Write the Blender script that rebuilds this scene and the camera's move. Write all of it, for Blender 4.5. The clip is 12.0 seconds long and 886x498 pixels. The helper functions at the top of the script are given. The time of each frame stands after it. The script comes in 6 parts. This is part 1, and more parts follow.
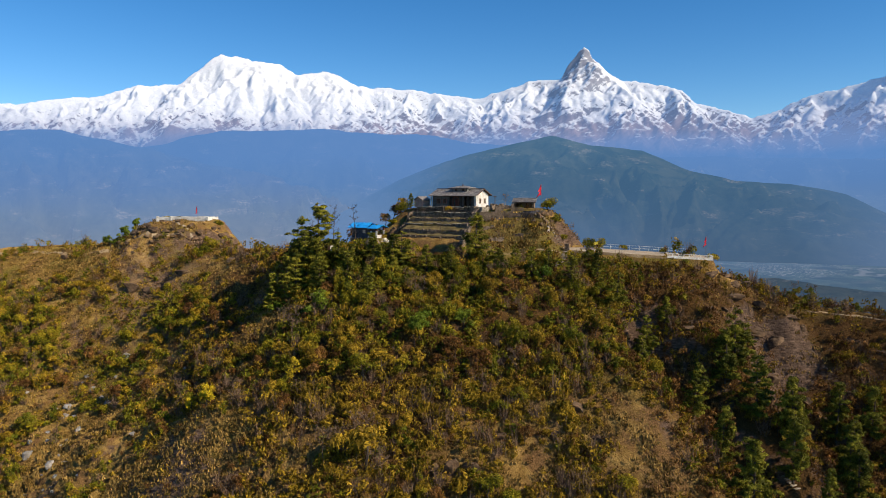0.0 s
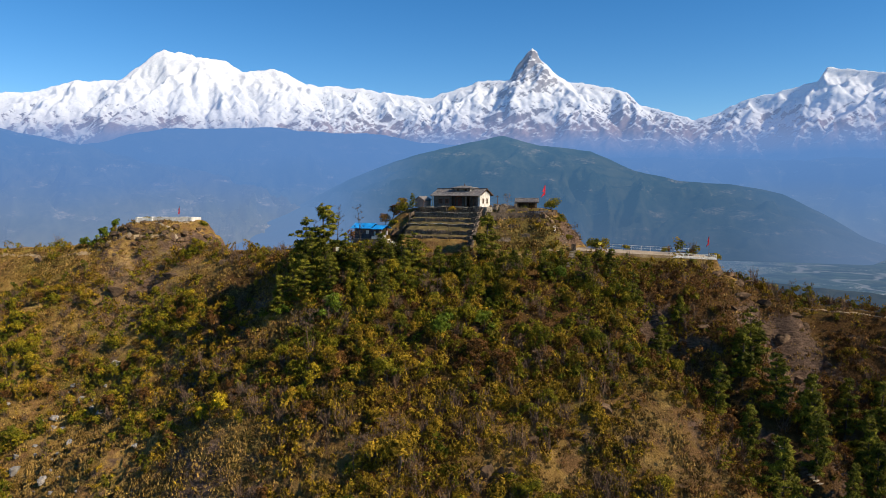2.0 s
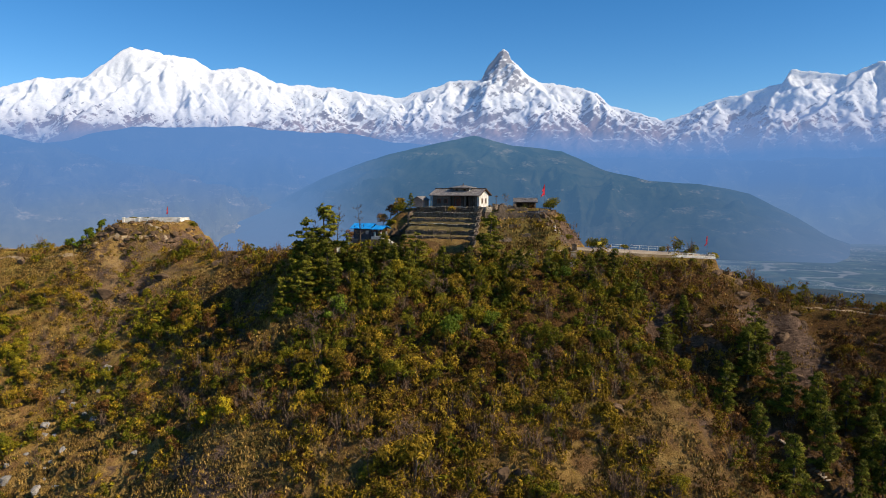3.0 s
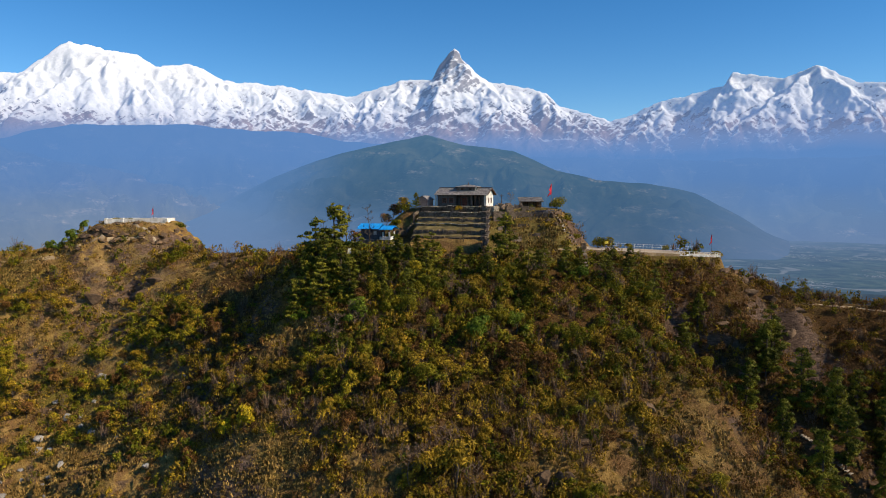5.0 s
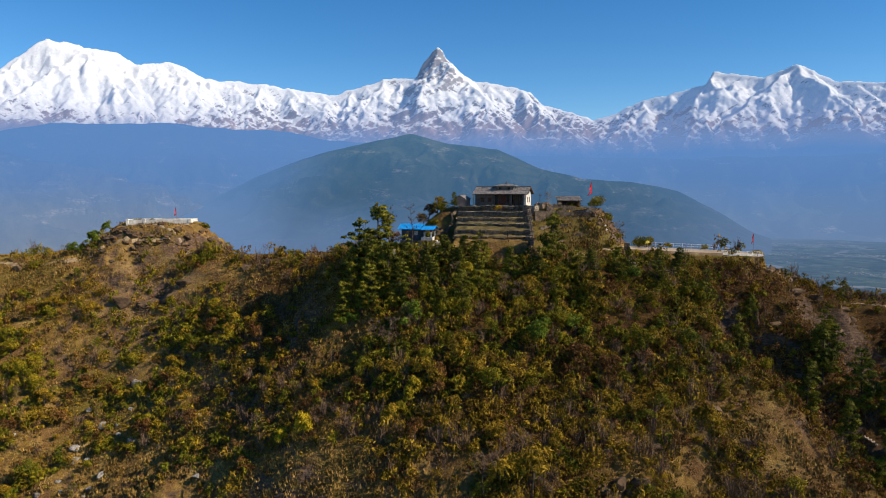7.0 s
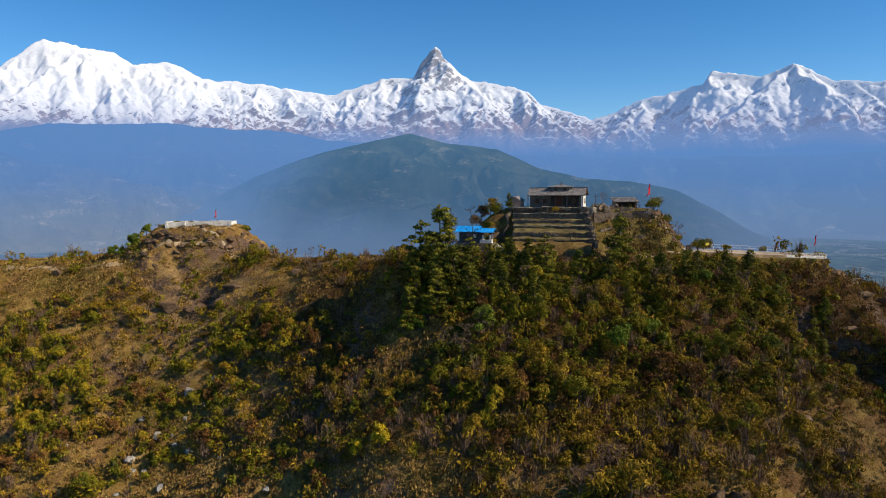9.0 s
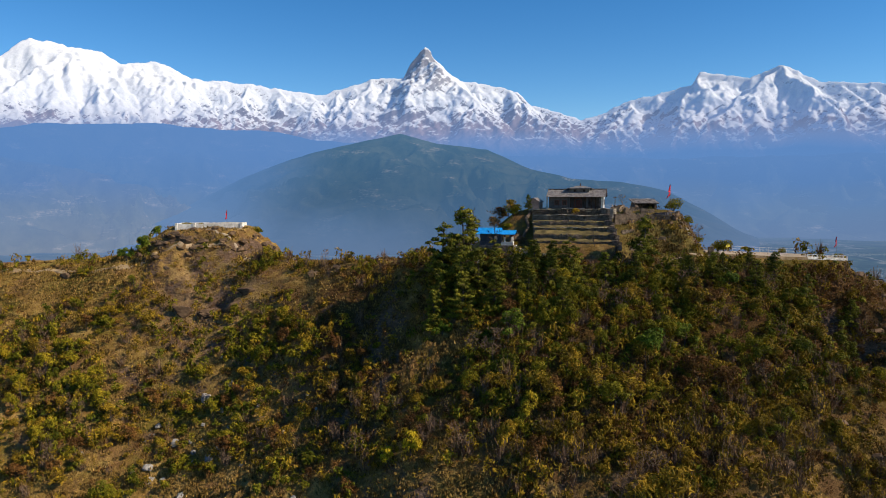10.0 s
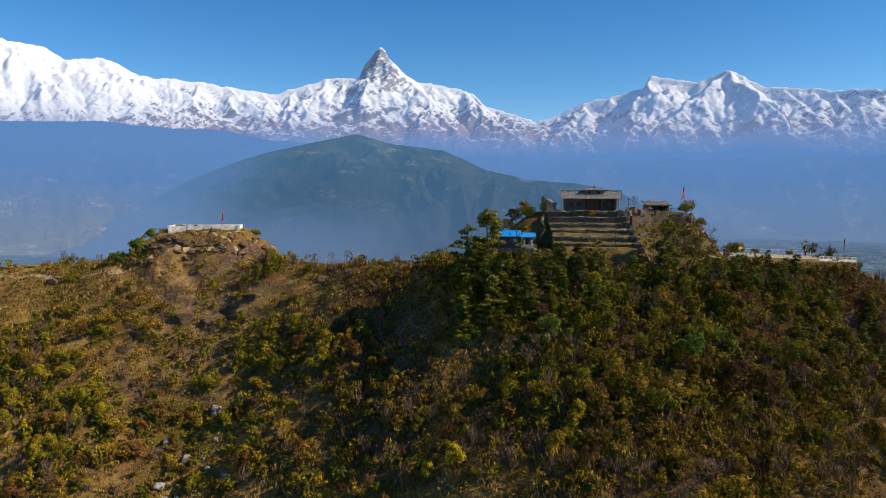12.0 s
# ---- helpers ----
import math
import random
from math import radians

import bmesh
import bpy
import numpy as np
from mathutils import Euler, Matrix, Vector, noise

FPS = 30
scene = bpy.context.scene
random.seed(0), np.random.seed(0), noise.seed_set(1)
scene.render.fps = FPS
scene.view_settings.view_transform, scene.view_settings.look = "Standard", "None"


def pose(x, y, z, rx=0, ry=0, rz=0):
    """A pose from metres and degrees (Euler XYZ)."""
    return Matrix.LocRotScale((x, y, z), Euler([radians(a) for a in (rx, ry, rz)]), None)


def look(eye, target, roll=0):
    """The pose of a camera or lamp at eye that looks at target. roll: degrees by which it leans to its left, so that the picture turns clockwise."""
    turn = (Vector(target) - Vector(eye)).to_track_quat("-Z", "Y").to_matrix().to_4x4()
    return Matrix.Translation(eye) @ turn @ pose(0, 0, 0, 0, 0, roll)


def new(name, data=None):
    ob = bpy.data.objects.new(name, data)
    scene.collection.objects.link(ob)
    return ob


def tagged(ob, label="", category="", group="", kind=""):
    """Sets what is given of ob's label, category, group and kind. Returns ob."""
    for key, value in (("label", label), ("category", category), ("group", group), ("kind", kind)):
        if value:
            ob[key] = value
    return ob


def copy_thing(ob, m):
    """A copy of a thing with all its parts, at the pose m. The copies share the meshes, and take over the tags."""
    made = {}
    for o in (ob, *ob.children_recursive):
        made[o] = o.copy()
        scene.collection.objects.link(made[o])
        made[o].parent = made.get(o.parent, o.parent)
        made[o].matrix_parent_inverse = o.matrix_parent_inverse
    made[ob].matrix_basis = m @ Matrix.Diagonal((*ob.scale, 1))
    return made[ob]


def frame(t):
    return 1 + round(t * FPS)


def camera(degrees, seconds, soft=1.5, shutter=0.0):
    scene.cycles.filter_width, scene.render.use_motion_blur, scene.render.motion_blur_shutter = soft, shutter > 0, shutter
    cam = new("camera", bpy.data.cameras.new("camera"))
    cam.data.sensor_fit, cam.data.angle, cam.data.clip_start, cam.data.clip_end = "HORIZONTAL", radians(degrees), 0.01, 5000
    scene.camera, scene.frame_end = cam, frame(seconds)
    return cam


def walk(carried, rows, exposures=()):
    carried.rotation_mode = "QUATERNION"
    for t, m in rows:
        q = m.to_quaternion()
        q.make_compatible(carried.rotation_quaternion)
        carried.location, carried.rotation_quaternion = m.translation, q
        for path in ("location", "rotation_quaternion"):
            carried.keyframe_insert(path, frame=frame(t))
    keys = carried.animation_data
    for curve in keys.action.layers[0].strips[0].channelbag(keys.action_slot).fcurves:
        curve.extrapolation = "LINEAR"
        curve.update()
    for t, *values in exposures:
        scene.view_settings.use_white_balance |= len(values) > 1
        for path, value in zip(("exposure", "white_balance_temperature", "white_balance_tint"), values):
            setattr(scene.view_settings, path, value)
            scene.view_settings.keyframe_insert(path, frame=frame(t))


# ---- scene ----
cam = camera(64.8, 12.0, soft=0.95)
METRES, EYE, TILT, LEAN, TURN = 72.0, 100.0, -4.75, 0.0, 0.0
ROWS = [
    (0.0, 0.0, 0.0, 0.0, 0.0, 0.0, -0.0),
    (0.5, -0.0401, 0.0074, 0.0015, -1.06, -0.02, 0.06),
    (1.0, -0.0798, 0.0157, 0.0025, -1.99, -0.01, 0.11),
    (1.5, -0.1197, 0.0246, 0.0031, -3.08, -0.03, 0.18),
    (2.0, -0.1599, 0.0343, 0.0039, -4.22, -0.05, 0.26),
    (2.5, -0.2, 0.0452, 0.005, -5.38, -0.07, 0.36),
    (3.0, -0.2397, 0.0568, 0.006, -6.57, -0.09, 0.45),
    (5.0, -0.3957, 0.1113, 0.0099, -10.63, -0.18, 0.82),
    (5.5, -0.4341, 0.1277, 0.0114, -11.52, -0.21, 0.9),
    (6.0, -0.4697, 0.1439, 0.0132, -12.02, -0.24, 0.96),
    (6.5, -0.5075, 0.1621, 0.0148, -12.08, -0.27, 1.01),
    (7.0, -0.5445, 0.1815, 0.017, -12.05, -0.3, 1.07),
    (9.0, -0.6914, 0.2654, 0.0287, -12.33, -0.33, 1.22),
    (9.5, -0.7277, 0.2872, 0.0321, -12.68, -0.33, 1.25),
    (10.0, -0.7634, 0.3095, 0.0352, -13.21, -0.32, 1.28),
    (10.5, -0.7991, 0.3321, 0.0383, -14.01, -0.32, 1.32),
    (11.0, -0.8344, 0.3551, 0.0408, -14.97, -0.32, 1.35),
    (11.5, -0.8695, 0.3785, 0.0427, -15.95, -0.33, 1.37),
    (12.0, -0.9044, 0.4022, 0.0445, -16.97, -0.34, 1.41),
]
walk(cam, [(t, pose(0, 0, EYE, TILT, LEAN, TURN) @ pose(METRES * x, METRES * y, METRES * z, 90 + pitch, roll, yaw)) for t, x, y, z, yaw, pitch, roll in ROWS])

# ---- world, sun, exposure ----
SUN_AZ, SUN_EL = 117.0, 36.0
world = bpy.data.worlds.new("sky")
scene.world = world
world.use_nodes = True
wn, wl = world.node_tree.nodes, world.node_tree.links
wn.clear()
sky = wn.new("ShaderNodeTexSky")
sky.sky_type = 'NISHITA'
sky.sun_disc = False
sky.sun_elevation, sky.sun_rotation = radians(SUN_EL), radians(SUN_AZ)
sky.altitude, sky.air_density, sky.dust_density, sky.ozone_density = 1800.0, 1.0, 0.0, 4.0
hue = wn.new("ShaderNodeHueSaturation")
hue.inputs["Saturation"].default_value = 1.28
back = wn.new("ShaderNodeBackground")
back.inputs["Strength"].default_value = 0.099
wout = wn.new("ShaderNodeOutputWorld")
wl.new(sky.outputs[0], hue.inputs["Color"])
wl.new(hue.outputs[0], back.inputs["Color"])
wl.new(back.outputs[0], wout.inputs["Surface"])
lamp = bpy.data.lights.new("sun", 'SUN')
lamp.energy, lamp.angle, lamp.color = 5.0, radians(0.5), (1.0, 0.865, 0.665)
sun = new("sun", lamp)
sd = Vector((math.sin(radians(SUN_AZ)) * math.cos(radians(SUN_EL)), math.cos(radians(SUN_AZ)) * math.cos(radians(SUN_EL)), math.sin(radians(SUN_EL))))
sun.matrix_world = look(sd * 600 + Vector((0, 140, 80)), (0, 140, 80))
scene.view_settings.exposure = 0.42


# ---- number helpers ----
def lattice(ix, iy, seed):
    h = (ix.astype(np.int64) * 374761393 + iy.astype(np.int64) * 668265263 + seed * 974634677) & 0x7FFFFFFF
    h = ((h ^ (h >> 13)) * 1274126177) & 0x7FFFFFFF
    h = h ^ (h >> 16)
    return (h & 0xFFFF) / 32768.0 - 1.0


def smooth_noise(x, y, seed=0):
    """Gradient noise, about -1..1, on a unit lattice."""
    ix, iy = np.floor(x), np.floor(y)
    fx, fy = x - ix, y - iy
    wx, wy = fx * fx * fx * (fx * (fx * 6 - 15) + 10), fy * fy * fy * (fy * (fy * 6 - 15) + 10)

    def corner(dx, dy):
        a = lattice(ix + dx, iy + dy, seed) * math.pi
        return np.cos(a) * (fx - dx) + np.sin(a) * (fy - dy)

    low = corner(0, 0) * (1 - wx) + corner(1, 0) * wx
    high = corner(0, 1) * (1 - wx) + corner(1, 1) * wx
    return (low * (1 - wy) + high * wy) * 1.5


def fbm(x, y, size, octaves=4, seed=0, gain=0.5):
    total, amp = 0.0, 1.0
    for o in range(octaves):
        total = total + amp * smooth_noise(x / size * 2 ** o + 17.3 * o, y / size * 2 ** o - 9.1 * o, seed + o)
        amp *= gain
    return total


def ridged(x, y, size, octaves=5, seed=0, gain=0.5):
    """Sharp crests with smoother hollows, about -1..1.5."""
    total, amp, keep = 0.0, 1.0, 1.0
    for o in range(octaves):
        n = (1.0 - np.abs(smooth_noise(x / size * 2 ** o + 5.7 * o, y / size * 2 ** o + 3.3 * o, seed + o))) ** 2 * keep
        keep = np.clip(n * 1.6, 0, 1)
        total = total + amp * (n - 0.45)
        amp *= gain
    return total * 1.3


def softplus(d, k):
    return k * np.logaddexp(0.0, d / k)


def smoothstep(a, b, v):
    t = np.clip((v - a) / (b - a), 0, 1)
    return t * t * (3 - 2 * t)


def polygon_distance(x, y, corners):
    """Signed distance to a polygon in the plan, negative inside."""
    best = np.full(np.shape(x), 1e9)
    inside = np.zeros(np.shape(x), bool)
    n = len(corners)
    for i in range(n):
        (ax, ay), (bx, by) = corners[i], corners[(i + 1) % n]
        ex, ey = bx - ax, by - ay
        t = np.clip(((x - ax) * ex + (y - ay) * ey) / (ex * ex + ey * ey), 0, 1)
        best = np.minimum(best, np.hypot(x - ax - t * ex, y - ay - t * ey))
        cross = ((ay > y) != (by > y)) & (x < ex * (y - ay) / (ey if ey else 1e-9) + ax)
        inside ^= cross
    return np.where(inside, -best, best)


# ---- mesh helpers ----
def mesh_of(name, verts, faces, materials, smooth=False, which=None):
    """A mesh from arrays: verts (n, 3), faces (m, 3 or 4)."""
    verts, faces = np.asarray(verts, np.float32), np.asarray(faces, np.int32)
    me = bpy.data.meshes.new(name)
    k = faces.shape[1]
    me.vertices.add(len(verts))
    me.vertices.foreach_set("co", verts.ravel())
    me.loops.add(faces.size)
    me.loops.foreach_set("vertex_index", faces.ravel())
    me.polygons.add(len(faces))
    me.polygons.foreach_set("loop_start", np.arange(0, faces.size, k, dtype=np.int32))
    me.polygons.foreach_set("loop_total", np.full(len(faces), k, np.int32))
    me.polygons.foreach_set("use_smooth", np.full(len(faces), smooth))
    for m in materials:
        me.materials.append(m)
    if which is not None:
        me.polygons.foreach_set("material_index", np.asarray(which, np.int32))
    me.update(calc_edges=True)
    me.validate()
    return me


def part(name, bm, material, parent=None, label="", smooth=False):
    """Links a bmesh as one mesh object under a thing or part."""
    me = bpy.data.meshes.new(name)
    bm.to_mesh(me)
    bm.free()
    if smooth:
        me.polygons.foreach_set("use_smooth", [True] * len(me.polygons))
    me.materials.append(material)
    ob = new(name, me)
    ob.parent = parent
    return tagged(ob, label)


def thing(name, m, label, category, group="", kind=""):
    ob = new(name)
    ob.empty_display_size = 0.3
    ob.matrix_basis = m
    return tagged(ob, label, category, group, kind)


def box(bm, x0, x1, y0, y1, z0, z1, bevel=0.0, m=None):
    """Adds a box, with bevelled edges where asked."""
    made = bmesh.ops.create_cube(bm, size=1.0)["verts"]
    bmesh.ops.scale(bm, vec=(x1 - x0, y1 - y0, z1 - z0), verts=made)
    bmesh.ops.translate(bm, vec=((x0 + x1) / 2, (y0 + y1) / 2, (z0 + z1) / 2), verts=made)
    if bevel:
        edges = list({e for v in made for e in v.link_edges})
        out = bmesh.ops.bevel(bm, geom=edges, offset=bevel, segments=1, affect='EDGES')
        made = list({v for f in out["faces"] for v in f.verts} | {v for v in made if v.is_valid})
    if m is not None:
        bmesh.ops.transform(bm, matrix=m, verts=[v for v in made if v.is_valid])
    return bm


def boxes(*rows, bevel=0.0):
    bm = bmesh.new()
    for r in rows:
        box(bm, *r, bevel=bevel)
    return bm


def tube(bm, a, b, ra, rb, sides=6):
    """A tapered limb from a to b."""
    a, b = Vector(a), Vector(b)
    q = (b - a).to_track_quat("Z", "Y")
    ring = []
    for p, r in ((a, ra), (b, rb)):
        ring.append([bm.verts.new(p + q @ Vector((r * math.cos(2 * math.pi * i / sides), r * math.sin(2 * math.pi * i / sides), 0))) for i in range(sides)])
    for i in range(sides):
        j = (i + 1) % sides
        bm.faces.new((ring[0][i], ring[0][j], ring[1][j], ring[1][i]))
    bm.faces.new(ring[1])
    bm.faces.new(ring[0][::-1])
    return bm


# ---- materials ----
def material(name, rough=0.9, metal=0.0):
    m = bpy.data.materials.new(name)
    m.use_nodes = True
    nt = m.node_tree
    bsdf = nt.nodes["Principled BSDF"]
    bsdf.inputs["Roughness"].default_value = rough
    bsdf.inputs["Metallic"].default_value = metal
    bsdf.inputs["Specular IOR Level"].default_value = 0.25
    return m, nt, bsdf


def node(nt, kind, **values):
    n = nt.nodes.new(kind)
    for k, v in values.items():
        n.inputs[k.replace("_", " ")].default_value = v
    return n


def noise_of(nt, scale, detail=4.0, rough=0.55, coord="Object", stretch=None):
    tc = nt.nodes.new("ShaderNodeTexCoord")
    src = tc.outputs[coord]
    if stretch:
        mp = nt.nodes.new("ShaderNodeMapping")
        mp.inputs["Scale"].default_value = stretch
        nt.links.new(src, mp.inputs["Vector"])
        src = mp.outputs[0]
    n = node(nt, "ShaderNodeTexNoise", Scale=scale, Detail=detail, Roughness=rough)
    nt.links.new(src, n.inputs["Vector"])
    return n.outputs["Fac"]


def ramp_of(nt, fac, stops):
    r = nt.nodes.new("ShaderNodeValToRGB")
    el = r.color_ramp.elements
    while len(el) < len(stops):
        el.new(0.5)
    for e, (p, c) in zip(el, stops):
        e.position, e.color = p, (*c, 1.0) if len(c) == 3 else c
    nt.links.new(fac, r.inputs["Fac"])
    return r.outputs["Color"]


def grey(v):
    return (v, v, v)


def mix_of(nt, fac, a, b, blend="MIX"):
    m = nt.nodes.new("ShaderNodeMix")
    m.data_type, m.blend_type = "RGBA", blend
    for sock, v in ((m.inputs["Factor"], fac), (m.inputs["A"], a), (m.inputs["B"], b)):
        if isinstance(v, (float, int)):
            sock.default_value = v
        elif isinstance(v, tuple):
            sock.default_value = (*v, 1.0)
        else:
            nt.links.new(v, sock)
    return m.outputs["Result"]


def math_of(nt, op, a, b=0.0, clamp=False):
    m = nt.nodes.new("ShaderNodeMath")
    m.operation, m.use_clamp = op, clamp
    for i, v in enumerate((a, b)):
        if isinstance(v, (float, int)):
            m.inputs[i].default_value = v
        else:
            nt.links.new(v, m.inputs[i])
    return m.outputs[0]


def range_of(nt, v, a, b, c=0.0, d=1.0):
    m = nt.nodes.new("ShaderNodeMapRange")
    m.interpolation_type = "SMOOTHSTEP"
    nt.links.new(v, m.inputs["Value"])
    for k, s in zip(("From Min", "From Max", "To Min", "To Max"), (a, b, c, d)):
        m.inputs[k].default_value = s
    return m.outputs["Result"]


def bump_of(nt, bsdf, height, strength, distance):
    b = node(nt, "ShaderNodeBump", Strength=strength, Distance=distance)
    nt.links.new(height, b.inputs["Height"])
    nt.links.new(b.outputs[0], bsdf.inputs["Normal"])


def spotted(name, dark, light, scale, rough=0.9, fine=None, bump=0.0, metal=0.0, stretch=None, vary=0.0):
    """A surface of two tones in patches with a finer grain, relief, and a change from piece to piece."""
    m, nt, bsdf = material(name, rough, metal)
    big = noise_of(nt, scale, 5, 0.6, stretch=stretch)
    col = ramp_of(nt, big, [(0.33, dark), (0.67, light)])
    small = noise_of(nt, fine or scale * 7, 4, 0.6, stretch=stretch)
    col = mix_of(nt, 0.8, col, ramp_of(nt, small, [(0.3, grey(0.55)), (0.7, grey(1.25))]), "MULTIPLY")
    if vary:
        info = nt.nodes.new("ShaderNodeObjectInfo")
        col = mix_of(nt, 1.0, col, ramp_of(nt, info.outputs["Random"], [(0.0, grey(1 - vary)), (1.0, grey(1 + vary))]), "MULTIPLY")
    nt.links.new(col, bsdf.inputs["Base Color"])
    if bump:
        bump_of(nt, bsdf, small, 0.6, bump)
    return m


def foliage(name, stops, gloss=0.55):
    """Leaves: tone changes from plant to plant and from leaf to leaf; some light passes through."""
    m, nt, bsdf = material(name, gloss)
    bsdf.inputs["Specular IOR Level"].default_value = 0.06
    bsdf.inputs["Diffuse Roughness"].default_value = 1.0
    geo, info = nt.nodes.new("ShaderNodeNewGeometry"), nt.nodes.new("ShaderNodeObjectInfo")
    world_patch = node(nt, "ShaderNodeTexNoise", Scale=0.42, Detail=3.0)
    nt.links.new(geo.outputs["Position"], world_patch.inputs["Vector"])
    v = math_of(nt, "MULTIPLY_ADD", world_patch.outputs["Fac"], 1.7)
    v.node.inputs[2].default_value = -0.47
    v = math_of(nt, "ADD", v, math_of(nt, "MULTIPLY", info.outputs["Random"], 0.25))
    col = ramp_of(nt, v, stops)
    leaf = ramp_of(nt, geo.outputs["Random Per Island"], [(0.0, grey(0.42)), (1.0, grey(1.66))])
    col = mix_of(nt, 1.0, col, leaf, "MULTIPLY")
    nt.links.new(col, bsdf.inputs["Base Color"])
    lucent = nt.nodes.new("ShaderNodeBsdfTranslucent")
    nt.links.new(col, lucent.inputs["Color"])
    both = nt.nodes.new("ShaderNodeMixShader")
    both.inputs[0].default_value = 0.08
    nt.links.new(bsdf.outputs[0], both.inputs[1])
    nt.links.new(lucent.outputs[0], both.inputs[2])
    nt.links.new(both.outputs[0], nt.nodes["Material Output"].inputs["Surface"])
    return m


def hillside_material():
    """Dry grass, bare earth and rock on the hill; the valley fields farther out."""
    m, nt, bsdf = material("hillside", 0.95)
    bsdf.inputs["Specular IOR Level"].default_value = 0.04
    bsdf.inputs["Diffuse Roughness"].default_value = 1.0
    geo = nt.nodes.new("ShaderNodeNewGeometry")
    sep = nt.nodes.new("ShaderNodeSeparateXYZ")
    nt.links.new(geo.outputs["Normal"], sep.inputs[0])
    big = noise_of(nt, 0.06, 5, 0.6)
    mid = noise_of(nt, 0.4, 5, 0.65)
    fine = noise_of(nt, 3.5, 5, 0.7)
    blades = noise_of(nt, 9.0, 3, 0.7, stretch=(1.0, 1.0, 0.25))
    grass = ramp_of(nt, mid, [(0.3, (0.135, 0.078, 0.020)), (0.5, (0.265, 0.158, 0.047)), (0.72, (0.42, 0.272, 0.092))])
    green = ramp_of(nt, fine, [(0.35, (0.07, 0.06, 0.011)), (0.65, (0.18, 0.14, 0.024))])
    col = mix_of(nt, range_of(nt, big, 0.44, 0.62, 0, 0.85), grass, green)
    soil = ramp_of(nt, fine, [(0.3, (0.095, 0.048, 0.020)), (0.7, (0.225, 0.124, 0.055))])
    col = mix_of(nt, range_of(nt, noise_of(nt, 0.17, 5, 0.65), 0.47, 0.62, 0, 0.85), col, soil)
    rock = ramp_of(nt, noise_of(nt, 0.9, 6, 0.7, stretch=(1, 1, 4)), [(0.3, (0.045, 0.028, 0.019)), (0.55, (0.155, 0.098, 0.066)), (0.75, (0.30, 0.205, 0.145))])
    steep = math_of(nt, "ADD", sep.outputs["Z"], math_of(nt, "MULTIPLY", math_of(nt, "SUBTRACT", mid, 0.5), 0.5))
    col = mix_of(nt, 0.8, col, ramp_of(nt, blades, [(0.3, grey(0.4)), (0.7, grey(1.5))]), "MULTIPLY")
    # shade of the eastern thicket, painted into the ground as a dark brown
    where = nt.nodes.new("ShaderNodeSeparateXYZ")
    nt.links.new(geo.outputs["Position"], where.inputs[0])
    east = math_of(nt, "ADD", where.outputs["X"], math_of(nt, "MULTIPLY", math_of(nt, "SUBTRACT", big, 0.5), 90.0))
    shade_brown = ramp_of(nt, fine, [(0.3, (0.036, 0.018, 0.007)), (0.7, (0.120, 0.062, 0.022))])
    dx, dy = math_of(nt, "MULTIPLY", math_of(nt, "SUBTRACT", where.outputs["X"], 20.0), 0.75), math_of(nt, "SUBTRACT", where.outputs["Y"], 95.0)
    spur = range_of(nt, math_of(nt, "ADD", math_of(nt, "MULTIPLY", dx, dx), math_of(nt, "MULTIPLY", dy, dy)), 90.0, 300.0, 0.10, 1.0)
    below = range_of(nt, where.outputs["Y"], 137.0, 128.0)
    col = mix_of(nt, math_of(nt, "MULTIPLY", below, math_of(nt, "MULTIPLY", spur, range_of(nt, east, -48.0, 14.0, 0, 0.92))), col, shade_brown)
    ex, ey = math_of(nt, "SUBTRACT", where.outputs["X"], 13.0), math_of(nt, "SUBTRACT", where.outputs["Y"], 141.0)
    flank = range_of(nt, math_of(nt, "ADD", math_of(nt, "MULTIPLY", ex, ex), math_of(nt, "MULTIPLY", ey, ey)), 150.0, 60.0, 0.0, 0.85)
    # the gully's shadow, painted with the same dark brown
    gx_, gy_ = math_of(nt, "SUBTRACT", where.outputs["X"], -43.0), math_of(nt, "MULTIPLY", math_of(nt, "SUBTRACT", where.outputs["Y"], 138.0), 0.45)
    gully = range_of(nt, math_of(nt, "ADD", math_of(nt, "MULTIPLY", gx_, gx_), math_of(nt, "MULTIPLY", gy_, gy_)), 110.0, 30.0, 0.0, 0.9)
    col = mix_of(nt, gully, col, shade_brown)
    kx, ky = math_of(nt, "SUBTRACT", where.outputs["X"], -69.0), math_of(nt, "SUBTRACT", where.outputs["Y"], 165.0)
    scree = range_of(nt, math_of(nt, "ADD", math_of(nt, "ADD", math_of(nt, "MULTIPLY", kx, kx), math_of(nt, "MULTIPLY", ky, ky)), math_of(nt, "MULTIPLY", math_of(nt, "SUBTRACT", mid, 0.5), 400.0)), 190.0, 40.0, 0.0, 0.5)
    col = mix_of(nt, scree, col, ramp_of(nt, fine, [(0.3, (0.10, 0.065, 0.042)), (0.7, (0.27, 0.185, 0.125))]))
    turf = ramp_of(nt, mid, [(0.3, (0.085, 0.065, 0.016)), (0.7, (0.22, 0.16, 0.045))])
    col = mix_of(nt, flank, col, turf)
    col = mix_of(nt, range_of(nt, steep, 0.72, 0.58), col, rock)
    nt.links.new(col, bsdf.inputs["Base Color"])
    bump_of(nt, bsdf, math_of(nt, "ADD", fine, math_of(nt, "MULTIPLY", mid, 2.0)), 0.8, 0.35)
    return m


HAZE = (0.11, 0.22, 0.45)


